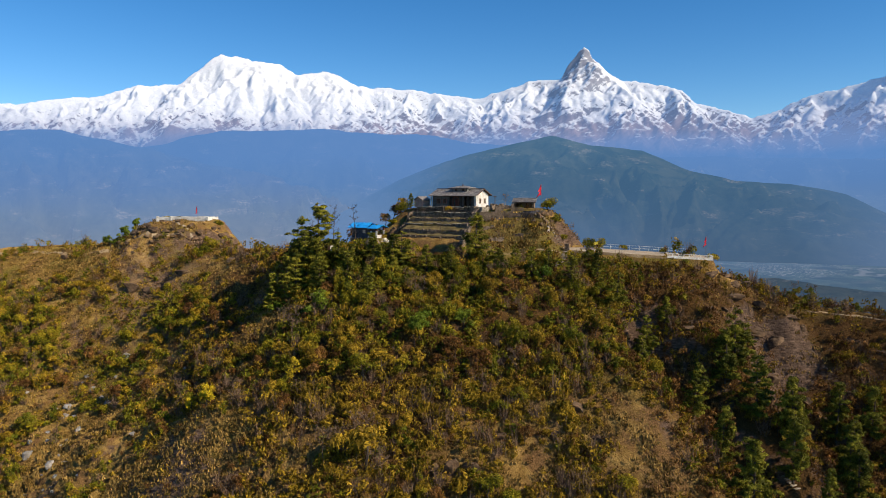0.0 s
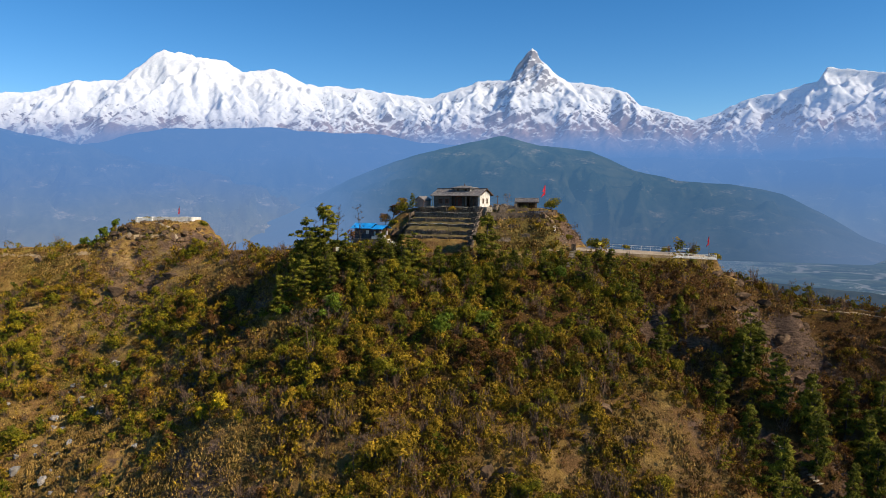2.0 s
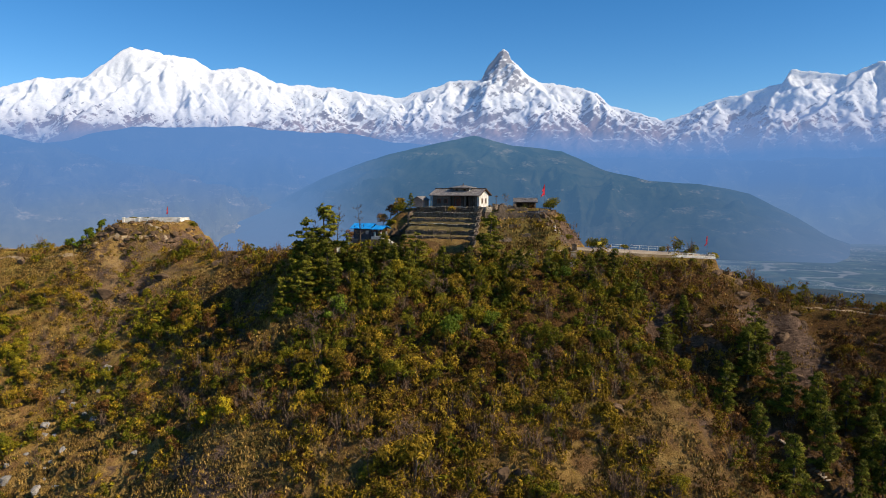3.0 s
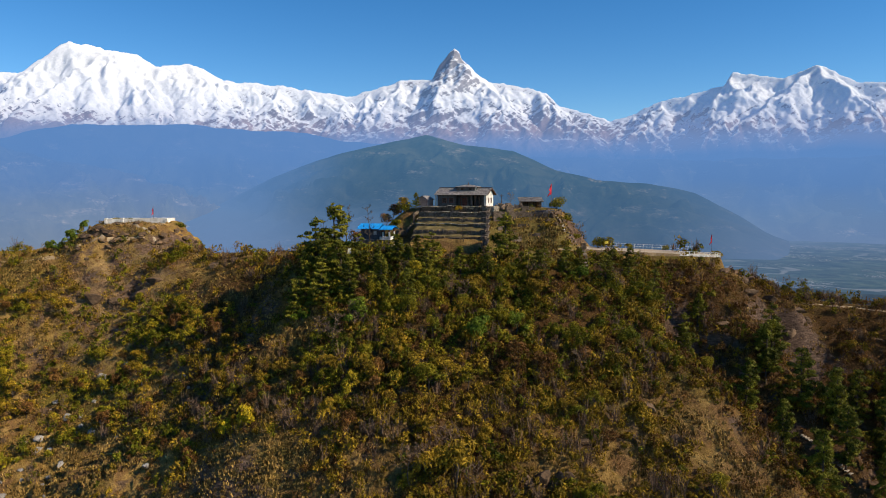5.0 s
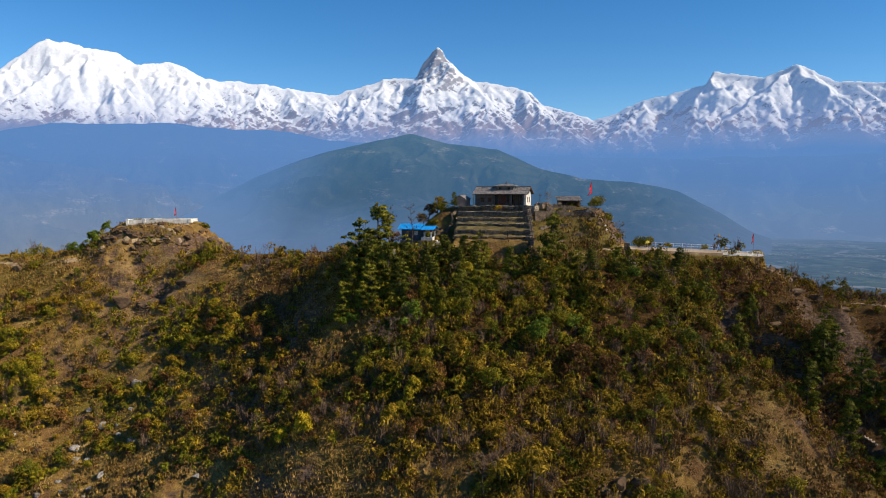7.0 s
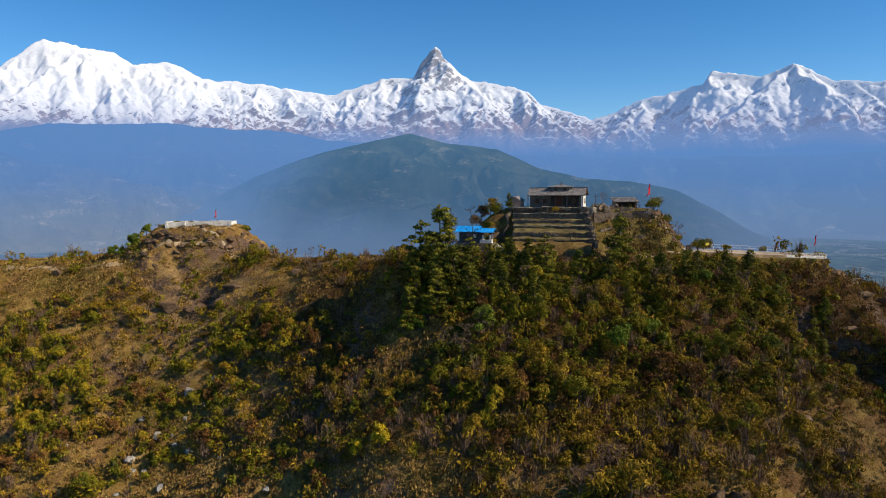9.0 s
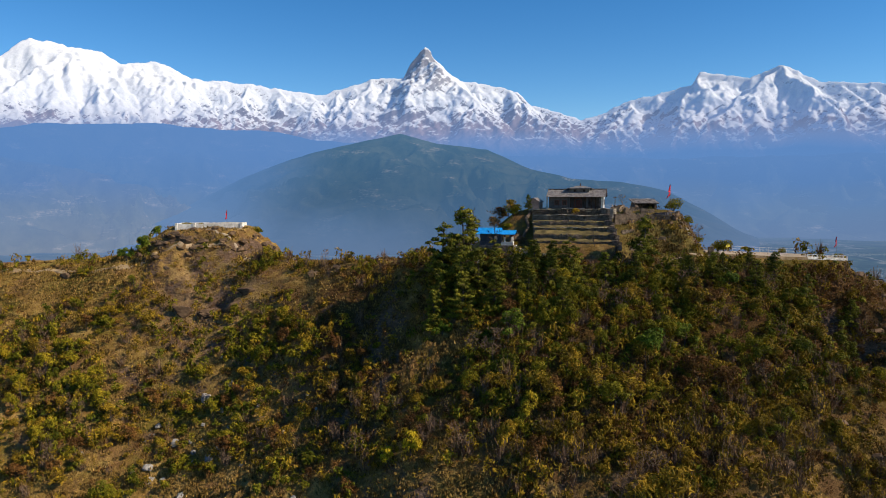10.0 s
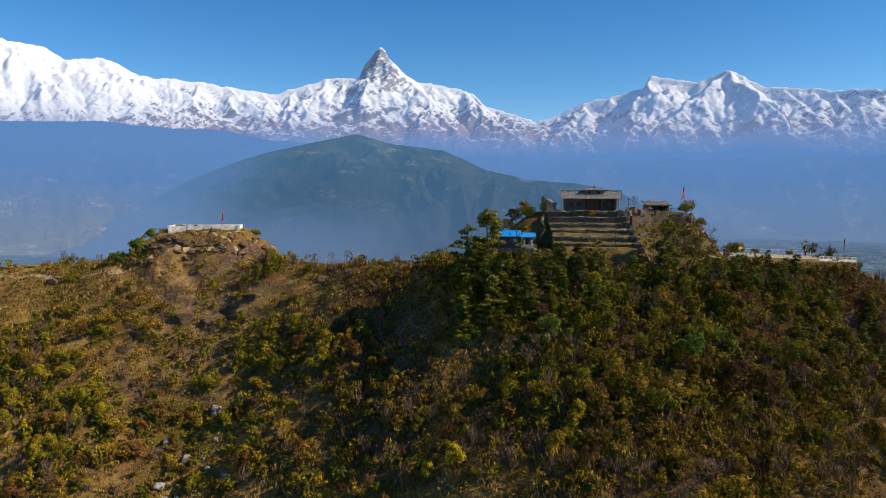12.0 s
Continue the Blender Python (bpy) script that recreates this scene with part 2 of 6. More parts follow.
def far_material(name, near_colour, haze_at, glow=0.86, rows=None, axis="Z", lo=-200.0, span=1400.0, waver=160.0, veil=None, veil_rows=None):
    """The far distance: ground colour lit by the sun, with blue haze mixed in as emission, thicker downwards."""
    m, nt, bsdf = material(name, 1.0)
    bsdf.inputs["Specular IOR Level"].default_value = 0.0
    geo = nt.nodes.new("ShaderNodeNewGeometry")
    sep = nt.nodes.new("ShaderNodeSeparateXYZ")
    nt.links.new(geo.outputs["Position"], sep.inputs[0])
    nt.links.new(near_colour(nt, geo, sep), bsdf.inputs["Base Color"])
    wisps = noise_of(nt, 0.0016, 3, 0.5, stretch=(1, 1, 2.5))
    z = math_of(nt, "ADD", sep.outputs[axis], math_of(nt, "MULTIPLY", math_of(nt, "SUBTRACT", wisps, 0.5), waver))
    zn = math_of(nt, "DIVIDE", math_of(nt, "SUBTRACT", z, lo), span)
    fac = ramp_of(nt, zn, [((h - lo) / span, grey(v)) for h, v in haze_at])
    haze_glow = nt.nodes.new("ShaderNodeEmission")
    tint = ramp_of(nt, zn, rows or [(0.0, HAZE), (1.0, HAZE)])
    nt.links.new(tint, haze_glow.inputs["Color"])
    haze_glow.inputs["Strength"].default_value = glow
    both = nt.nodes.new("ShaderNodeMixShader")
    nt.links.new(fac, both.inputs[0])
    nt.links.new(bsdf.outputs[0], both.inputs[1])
    nt.links.new(haze_glow.outputs[0], both.inputs[2])
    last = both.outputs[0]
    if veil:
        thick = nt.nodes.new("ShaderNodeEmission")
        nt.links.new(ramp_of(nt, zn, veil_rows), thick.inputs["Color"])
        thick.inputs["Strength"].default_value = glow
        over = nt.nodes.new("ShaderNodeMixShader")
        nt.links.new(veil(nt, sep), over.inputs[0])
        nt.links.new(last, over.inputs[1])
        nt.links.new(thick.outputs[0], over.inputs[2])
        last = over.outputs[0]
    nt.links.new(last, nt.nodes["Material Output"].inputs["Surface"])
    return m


def valley_haze(nt, sep):
    """Where emitted haze covers both sides of the forested hill and its foot."""
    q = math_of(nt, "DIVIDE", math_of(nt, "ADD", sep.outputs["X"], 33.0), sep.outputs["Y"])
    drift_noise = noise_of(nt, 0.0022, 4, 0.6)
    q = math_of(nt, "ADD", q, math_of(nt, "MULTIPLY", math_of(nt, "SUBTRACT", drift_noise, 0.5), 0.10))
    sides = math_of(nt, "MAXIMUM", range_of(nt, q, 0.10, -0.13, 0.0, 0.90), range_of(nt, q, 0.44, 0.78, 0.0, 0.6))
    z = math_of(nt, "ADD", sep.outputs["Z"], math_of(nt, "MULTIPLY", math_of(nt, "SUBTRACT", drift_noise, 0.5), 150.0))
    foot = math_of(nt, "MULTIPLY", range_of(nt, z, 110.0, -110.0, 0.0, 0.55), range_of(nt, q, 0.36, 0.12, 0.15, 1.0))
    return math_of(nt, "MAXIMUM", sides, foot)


def streaks(nt, angle, scale, stretch):
    """Long thin patches that run down a face at an angle."""
    tc = nt.nodes.new("ShaderNodeTexCoord")
    mp = nt.nodes.new("ShaderNodeMapping")
    mp.inputs["Rotation"].default_value = (0.0, radians(angle), 0.0)
    nt.links.new(tc.outputs["Object"], mp.inputs["Vector"])
    wide = nt.nodes.new("ShaderNodeMapping")
    wide.inputs["Scale"].default_value = stretch
    nt.links.new(mp.outputs[0], wide.inputs["Vector"])
    n = node(nt, "ShaderNodeTexNoise", Scale=scale, Detail=9.0, Roughness=0.70, Distortion=0.7)
    nt.links.new(wide.outputs[0], n.inputs["Vector"])
    return n.outputs["Fac"]


def snow_colour(nt, geo, sep):
    """Snow on what is high or not too steep, bare rock on the steep faces and low down."""
    nsep = nt.nodes.new("ShaderNodeSeparateXYZ")
    nt.links.new(geo.outputs["Normal"], nsep.inputs[0])
    broad = noise_of(nt, 0.0032, 4, 0.55)
    fine = noise_of(nt, 0.09, 8, 0.8)
    lean_a = streaks(nt, 33, 0.045, (0.18, 0.4, 1.0))
    lean_b = streaks(nt, -38, 0.045, (0.18, 0.4, 1.0))
    cross = math_of(nt, "ADD", math_of(nt, "MULTIPLY", math_of(nt, "SUBTRACT", lean_a, 0.5), 3.6), math_of(nt, "MULTIPLY", math_of(nt, "SUBTRACT", lean_b, 0.5), 2.6))
    h = math_of(nt, "DIVIDE", math_of(nt, "SUBTRACT", sep.outputs["Z"], 520.0), 210.0)
    h = math_of(nt, "MINIMUM", h, 1.25)
    v = math_of(nt, "ADD", h, cross)
    v = math_of(nt, "ADD", v, math_of(nt, "MULTIPLY", math_of(nt, "SUBTRACT", broad, 0.5), 2.0))
    v = math_of(nt, "ADD", v, math_of(nt, "MULTIPLY", math_of(nt, "SUBTRACT", fine, 0.5), 1.8))
    v = math_of(nt, "ADD", v, math_of(nt, "MULTIPLY", math_of(nt, "SUBTRACT", nsep.outputs["Z"], 0.58), 2.6))
    v = math_of(nt, "ADD", v, range_of(nt, sep.outputs["X"], 1750.0, 2400.0, 0.0, 0.20))
    v = math_of(nt, "ADD", v, range_of(nt, sep.outputs["X"], -300.0, -1100.0, 0.0, 0.45))
    middle = math_of(nt, "MULTIPLY", range_of(nt, sep.outputs["X"], 250.0, 600.0), range_of(nt, sep.outputs["X"], 2000.0, 1500.0))
    v = math_of(nt, "SUBTRACT", v, math_of(nt, "MULTIPLY", middle, 0.25))
    spire = math_of(nt, "MULTIPLY", math_of(nt, "MULTIPLY", range_of(nt, sep.outputs["X"], 700.0, 850.0), range_of(nt, sep.outputs["X"], 1150.0, 1050.0)), range_of(nt, sep.outputs["Z"], 690.0, 780.0))
    v = math_of(nt, "SUBTRACT", v, math_of(nt, "MULTIPLY", spire, 0.8))
    rock = ramp_of(nt, fine, [(0.3, (0.055, 0.055, 0.075)), (0.7, (0.17, 0.145, 0.155))])
    low = ramp_of(nt, lean_a, [(0.35, (0.09, 0.06, 0.055)), (0.65, (0.30, 0.20, 0.17))])
    rock = mix_of(nt, range_of(nt, sep.outputs["Z"], 620.0, 480.0), rock, low)
    dusted = mix_of(nt, range_of(nt, sep.outputs["Z"], 560.0, 800.0, 0.05, 0.35), rock, (0.5, 0.52, 0.57))
    snow = mix_of(nt, range_of(nt, fine, 0.35, 0.65, 0.0, 1.0), (0.60, 0.62, 0.66), (0.74, 0.75, 0.77))
    bsdf = nt.nodes["Principled BSDF"]
    bump_of(nt, bsdf, math_of(nt, "ADD", fine, math_of(nt, "ADD", lean_a, lean_b)), 0.35, 12.0)
    return mix_of(nt, range_of(nt, v, -0.10, 0.14), dusted, snow)


def forest_colour(nt, geo, sep):
    trees = noise_of(nt, 0.05, 5, 0.7)
    col = ramp_of(nt, trees, [(0.35, (0.012, 0.024, 0.018)), (0.7, (0.07, 0.085, 0.05))])
    spurs = noise_of(nt, 0.009, 5, 0.65, stretch=(1, 1, 0.5))
    col = mix_of(nt, range_of(nt, spurs, 0.40, 0.66, 0, 0.7), col, (0.14, 0.14, 0.085))
    fields = noise_of(nt, 0.0055, 7, 0.72, stretch=(1, 1, 4))
    plots = noise_of(nt, 0.07, 4, 0.8, stretch=(1, 1, 3))
    some = math_of(nt, "MULTIPLY", range_of(nt, fields, 0.54, 0.68), range_of(nt, plots, 0.42, 0.62))
    return mix_of(nt, some, col, (0.56, 0.46, 0.36))


def plain_colour(nt, geo, sep):
    """Fields, hedges, scattered houses and a pale river bed on the valley floor."""
    trees = noise_of(nt, 0.016, 6, 0.7)
    col = ramp_of(nt, trees, [(0.35, (0.012, 0.022, 0.018)), (0.5, (0.05, 0.075, 0.04)), (0.62, (0.10, 0.11, 0.06)), (0.75, (0.18, 0.15, 0.11))])
    cells = nt.nodes.new("ShaderNodeTexVoronoi")
    cells.inputs["Scale"].default_value = 0.02
    nt.links.new(geo.outputs["Position"], cells.inputs["Vector"])
    col = mix_of(nt, 0.7, col, ramp_of(nt, cells.outputs["Color"], [(0.1, grey(0.45)), (0.9, grey(1.6))]), "MULTIPLY")
    town = noise_of(nt, 0.004, 3, 0.6)
    dots = noise_of(nt, 0.12, 3, 0.8)
    col = mix_of(nt, math_of(nt, "MULTIPLY", range_of(nt, town, 0.50, 0.62), range_of(nt, dots, 0.55, 0.61)), col, (0.62, 0.56, 0.53))
    bed = math_of(nt, "ABSOLUTE", math_of(nt, "SUBTRACT", noise_of(nt, 0.0016, 4, 0.5), 0.5))
    return mix_of(nt, range_of(nt, bed, 0.010, 0.003, 0.0, 0.7), col, (0.36, 0.34, 0.32))


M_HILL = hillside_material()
# far surfaces carry their blue haze as painted emission
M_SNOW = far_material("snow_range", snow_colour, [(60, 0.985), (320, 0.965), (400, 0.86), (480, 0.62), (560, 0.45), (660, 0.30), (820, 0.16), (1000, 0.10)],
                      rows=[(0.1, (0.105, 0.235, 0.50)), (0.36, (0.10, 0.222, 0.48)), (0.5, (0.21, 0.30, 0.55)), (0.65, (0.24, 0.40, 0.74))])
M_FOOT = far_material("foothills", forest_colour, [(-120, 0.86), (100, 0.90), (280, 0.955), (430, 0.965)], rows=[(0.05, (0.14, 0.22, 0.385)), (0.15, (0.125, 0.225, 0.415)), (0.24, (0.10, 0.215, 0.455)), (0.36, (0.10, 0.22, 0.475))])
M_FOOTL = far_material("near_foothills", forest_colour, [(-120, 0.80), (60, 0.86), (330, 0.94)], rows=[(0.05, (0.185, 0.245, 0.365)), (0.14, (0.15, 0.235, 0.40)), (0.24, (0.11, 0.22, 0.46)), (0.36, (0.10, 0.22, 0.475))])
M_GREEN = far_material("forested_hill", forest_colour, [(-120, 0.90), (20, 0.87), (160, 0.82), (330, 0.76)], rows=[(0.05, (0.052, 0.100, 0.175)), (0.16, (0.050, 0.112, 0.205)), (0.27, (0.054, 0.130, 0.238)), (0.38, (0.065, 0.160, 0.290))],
                       veil=valley_haze, veil_rows=[(0.05, (0.135, 0.215, 0.375)), (0.15, (0.122, 0.222, 0.41)), (0.24, (0.10, 0.215, 0.45)), (0.36, (0.10, 0.22, 0.475))])
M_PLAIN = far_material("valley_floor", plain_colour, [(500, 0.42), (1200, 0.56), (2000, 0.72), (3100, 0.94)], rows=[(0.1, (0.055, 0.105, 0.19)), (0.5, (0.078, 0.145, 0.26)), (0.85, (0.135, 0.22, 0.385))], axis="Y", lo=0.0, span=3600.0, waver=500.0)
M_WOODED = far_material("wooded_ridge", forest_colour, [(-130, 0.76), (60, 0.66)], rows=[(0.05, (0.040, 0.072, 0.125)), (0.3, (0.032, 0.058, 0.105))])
M_STONE = spotted("field_stone", (0.075, 0.055, 0.04), (0.23, 0.17, 0.12), 1.6, 0.95, bump=0.05, vary=0.3)
M_CAP = spotted("pale_flagstone", (0.24, 0.20, 0.15), (0.46, 0.40, 0.31), 1.3, 0.9, bump=0.02, vary=0.2)
M_STEP = spotted("worn_stone_step", (0.15, 0.12, 0.09), (0.32, 0.26, 0.19), 1.3, 0.9, bump=0.02, vary=0.2)
M_SLATE = spotted("grey_slate", (0.10, 0.088, 0.082), (0.25, 0.225, 0.21), 1.8, 0.7, bump=0.02, vary=0.25)
M_WHITE = spotted("whitewash", (0.46, 0.42, 0.36), (0.80, 0.77, 0.71), 0.9, 0.85, bump=0.01)
M_WOOD = spotted("dark_timber", (0.035, 0.02, 0.012), (0.10, 0.055, 0.032), 3.0, 0.75)
M_REDWOOD = spotted("red_brown_carving", (0.10, 0.03, 0.02), (0.22, 0.075, 0.05), 4.0, 0.7)
M_PINK = spotted("pink_clay_plaster", (0.32, 0.20, 0.155), (0.48, 0.33, 0.27), 1.2, 0.95, bump=0.02)
# darker than the mud plaster, with shade under the eaves put into the tone
M_FRONT = spotted("shaded_plaster", (0.07, 0.06, 0.055), (0.15, 0.125, 0.11), 1.4, 0.95, bump=0.02)
M_MUD = spotted("mud_plaster", (0.13, 0.10, 0.08), (0.26, 0.195, 0.16), 1.2, 0.95, bump=0.02)
M_BLUE = spotted("blue_sheet", (0.0, 0.20, 0.56), (0.02, 0.30, 0.72), 0.8, 0.5)
M_RED = spotted("red_cloth", (0.45, 0.012, 0.03), (0.62, 0.03, 0.055), 2.0, 0.8)
M_STEEL = spotted("painted_pipe", (0.45, 0.45, 0.45), (0.68, 0.68, 0.67), 3.0, 0.5, metal=0.0)
M_EARTH = spotted("trodden_earth", (0.24, 0.165, 0.09), (0.42, 0.31, 0.185), 0.7, 0.95, bump=0.02)
M_PAVE = spotted("sandy_paving", (0.27, 0.205, 0.135), (0.45, 0.365, 0.26), 0.6, 0.95, bump=0.02)
M_TERRACE = spotted("terrace_grass", (0.065, 0.05, 0.018), (0.17, 0.125, 0.045), 0.7, 0.95, bump=0.04)
M_MUDDARK = spotted("dark_stone_wall", (0.05, 0.05, 0.06), (0.12, 0.11, 0.12), 1.5, 0.95, bump=0.03)
M_SIGN = spotted("yellow_paint", (0.55, 0.45, 0.04), (0.7, 0.58, 0.06), 2.0, 0.6)
M_ROCK = spotted("brown_rock", (0.042, 0.026, 0.014), (0.17, 0.105, 0.06), 0.9, 0.95, fine=5.0, bump=0.12, vary=0.2)
M_PALE = spotted("pale_rock", (0.13, 0.115, 0.10), (0.38, 0.35, 0.32), 0.9, 0.95, fine=5.0, bump=0.1, vary=0.25)
M_BARK = spotted("bark", (0.04, 0.03, 0.022), (0.12, 0.09, 0.065), 2.0, 0.95, stretch=(1, 1, 0.3))
M_GREYBARK = spotted("grey_twigs", (0.10, 0.060, 0.036), (0.23, 0.148, 0.095), 2.0, 0.95)
M_NEEDLE = foliage("pine_needles", [(0.2, (0.050, 0.056, 0.007)), (0.5, (0.132, 0.122, 0.012)), (0.85, (0.24, 0.210, 0.020))])
M_LEAF = foliage("green_leaves", [(0.15, (0.066, 0.075, 0.006)), (0.5, (0.178, 0.148, 0.009)), (0.85, (0.33, 0.235, 0.014))])
M_OLIVE = foliage("olive_leaves", [(0.15, (0.095, 0.064, 0.006)), (0.5, (0.225, 0.140, 0.011)), (0.85, (0.37, 0.235, 0.020))])
M_YELLOW = foliage("yellow_leaves", [(0.2, (0.26, 0.19, 0.01)), (0.8, (0.5, 0.36, 0.015))])
M_RUST = foliage("rusty_leaves", [(0.2, (0.062, 0.028, 0.008)), (0.5, (0.140, 0.064, 0.017)), (0.8, (0.24, 0.120, 0.032))])
M_BRIGHT = foliage("bright_leaves", [(0.2, (0.075, 0.11, 0.009)), (0.8, (0.16, 0.19, 0.016))])
M_STRAW = foliage("dry_grass", [(0.2, (0.13, 0.078, 0.019)), (0.5, (0.23, 0.14, 0.037)), (0.8, (0.35, 0.222, 0.065))])


# ---- the hill and the valley ----
TOP = 96.3
PLATFORM = [(-7.6, 156.5), (6.2, 149.2), (12.5, 148.2), (20.0, 146.4), (23.0, 149.5), (21.0, 158.0), (6.0, 165.0), (-5.0, 161.0)]
PROMENADE = [(24.8, 139.0), (38.0, 137.0), (53.0, 136.4), (54.0, 140.0), (53.0, 146.5), (30.0, 149.0), (26.0, 146.0)]
AX = [-170, -125, -103, -85, -70, -60, -50, -42, -32, -20, 0, 20, 35, 48, 55, 62, 74, 92, 115, 160]
EDGE = [205, 192, 187, 179, 176, 170, 163, 153, 145, 137, 136, 135, 134, 134, 135, 135, 132, 123, 112, 105]
CREST = [78, 84.4, 85.6, 86.2, 86.4, 86, 86, 86.2, 87, 88, 88.6, 88, 86.6, 86.3, 85.4, 80.2, 77.5, 76.5, 74, 64]
FALL = [.62, .65, .68, .70, .74, .70, .65, .60, .53, .46, .42, .42, .43, .46, .62, .80, .82, .75, .7, .65]
MORE = [.1, .1, .1, .1, .05, .05, .05, .1, .2, .32, .42, .42, .42, .35, .2, .05, .05, .1, .1, .1]
DEPTH = [14, 14, 14, 16, 24, 20, 16, 18, 24, 28, 30, 28, 16, 13, 12, 11, 12, 14, 14, 14]


def deck_z(x):
    """Height of the promenade, which falls gently eastwards."""
    return 86.7 + np.clip(53.0 - x, 0, 30) * 0.055


def along(x, values):
    return sum(np.interp(x + o, AX, values) for o in (-5, -2.5, 0, 2.5, 5)) / 5


def hill_height(x, y):
    x, y = np.asarray(x, float), np.asarray(y, float)
    wob = 1.6 * fbm(x, y, 24.0, 3, 14)
    edge, crest = along(x, EDGE), along(x, CREST)
    d = edge - y + wob * smoothstep(0, 14, edge - y)
    h = crest - along(x, FALL) * softplus(d, 2.2) - along(x, MORE) * softplus(d - 21, 4.0)
    h = h - 0.72 * softplus(y - edge - along(x, DEPTH), 4.0)
    # wooded ravine beside the grassy spur, and the shaded ravine under the saddle
    t = np.clip((y - 80.0) / 40.0, 0, 1)
    h = h - 7.0 * np.exp(-((x - (52.0 - 16.0 * t)) / 7.0) ** 2) * smoothstep(126, 110, y)
    t = np.clip((y - 100.0) / 45.0, 0, 1)
    h = h - 3.0 * np.exp(-((x - (-50.0 + 10.0 * t)) / 5.0) ** 2) * smoothstep(158, 146, y) * smoothstep(126, 136, y)
    h = h + 7.0 * np.exp(-((x + 63.0) / 15.0) ** 2) * smoothstep(136, 116, y)
    # hollow in the western slope, the head of the stepped gully, and the brow by the yellow trees
    h = h - 3.4 * np.exp(-((x + 70.0) / 15.0) ** 2 - ((y - 149.0) / 9.0) ** 2)
    h = h - 4.6 * np.exp(-((x - 34.0) / 5.5) ** 2 - ((y - 117.0) / 8.0) ** 2)
    h = h + 3.0 * np.exp(-((x + 37.0) / 9.0) ** 2 - ((y - 109.0) / 9.0) ** 2)
    # unseen eastern ridge added to shade the ravine, and the crag below the promenade's end
    east = 76.0 - 0.22 * (126 - y) - 0.85 * softplus(np.abs(x - 97.0) - 1.5, 1.5) - 0.8 * softplus(y - 126, 2.0)
    h = np.logaddexp(h * 0.8, east * 0.8) / 0.8
    h = h - 6.0 * smoothstep(129, 119, y) * smoothstep(100, 110, y) * np.exp(-((x - 58.0) / 9.0) ** 2)
    h = h + 4.5 * np.exp(-((x - 62.5) / 3.2) ** 2 - ((y - 126.0) / 3.5) ** 2)
    # knoll with the lookout
    r = np.hypot((x + 70.0) * 0.86, y - 187.5) + 1.5 * fbm(x, y, 7.0, 3, 31)
    h = np.maximum(h, 91.9 - (1.05 + 0.45 * smoothstep(-70, -60, x)) * softplus(r - 8.6, 0.8))
    # castle mound
    s = polygon_distance(x, y, PLATFORM)
    front = smoothstep(-9, -4, x) * (1 - smoothstep(5, 12, x)) * smoothstep(153, 147, y)
    mound = TOP - (0.86 - 0.33 * front + 0.30 * smoothstep(19, 25, x)) * softplus(s - 0.3 + 0.5 * fbm(x, y, 6.0, 3, 5) * smoothstep(1, 4, s), 0.5)
    mound = mound - 0.7 * softplus(s - 14.0, 1.5) - 0.4 * front
    h = np.logaddexp(h * 1.4, mound * 1.4) / 1.4
    # small relief
    rough = smoothstep(0.5, 3.0, s)
    deck = polygon_distance(x, y, PROMENADE)
    rough = rough * smoothstep(0.0, 3.0, deck)
    steep = np.maximum(smoothstep(-4, 10, d), smoothstep(24, 15, r))
    h = h + rough * (0.45 * fbm(x, y, 6.5, 4, 3) + 0.35 * steep * ridged(x, y, 15.0, 4, 8))
    # rocky steps in the slopes
    band = smoothstep(0.1, 0.45, fbm(x, y, 26.0, 3, 77))
    step = (2.6 + 0.5 * fbm(x, y, 20.0, 2, 79)) * (1 - 0.5 * smoothstep(26, 16, r))
    band = np.maximum(band, np.exp(-((x - 57) / 11) ** 2 - ((y - 123) / 12) ** 2))
    band = np.maximum(band, smoothstep(24, 15, r) * smoothstep(7.5, 9.5, r))
    stair = (np.floor(h / step) + smoothstep(0.38, 0.68, h / step - np.floor(h / step))) * step
    h = h + (stair - h) * 0.9 * band * rough * steep
    # dark hollow under a ledge below the knoll
    h = h - 2.4 * np.exp(-(((x + 66.6) / 2.4) ** 2 + ((y - 164.0) / 1.5) ** 2) ** 2)
    t = smoothstep(1.2, -0.2, deck)
    return h * (1 - t) + deck_z(x) * t


def ground_height(x, y):
    x, y = np.asarray(x, float), np.asarray(y, float)
    far = np.hypot(x, y - 140)
    h = hill_height(x, y)
    floor = -120.0 + 10 * fbm(x, y, 700.0, 4, 51) + 60 * np.exp(-((x - 520) / 260) ** 2 - ((y - 820) / 150) ** 2) * (1 + 0.4 * fbm(x, y, 90, 3, 52))
    floor = floor + 40 * smoothstep(-200, -700, y)
    k = 6.0
    return np.where(far > 420, floor, k * np.logaddexp(h / k, floor / k))


def spread(lo, hi, step, far, ratio=1.14):
    """Even steps from lo to hi, then growing ones out to far on both sides."""
    core = list(np.arange(lo, hi + step / 2, step))
    up, s = [core[-1]], step
    while up[-1] < far:
        s = min(s * ratio, 130.0)
        up.append(up[-1] + s)
    down, s = [core[0]], step
    while down[-1] > -far:
        s = min(s * ratio, 130.0)
        down.append(down[-1] - s)
    return np.array(down[:0:-1] + core + up[1:])


def grid_faces(rows, cols):
    i = np.arange(rows * cols).reshape(rows, cols)
    return np.stack([i[:-1, :-1], i[:-1, 1:], i[1:, 1:], i[1:, :-1]], -1).reshape(-1, 4)


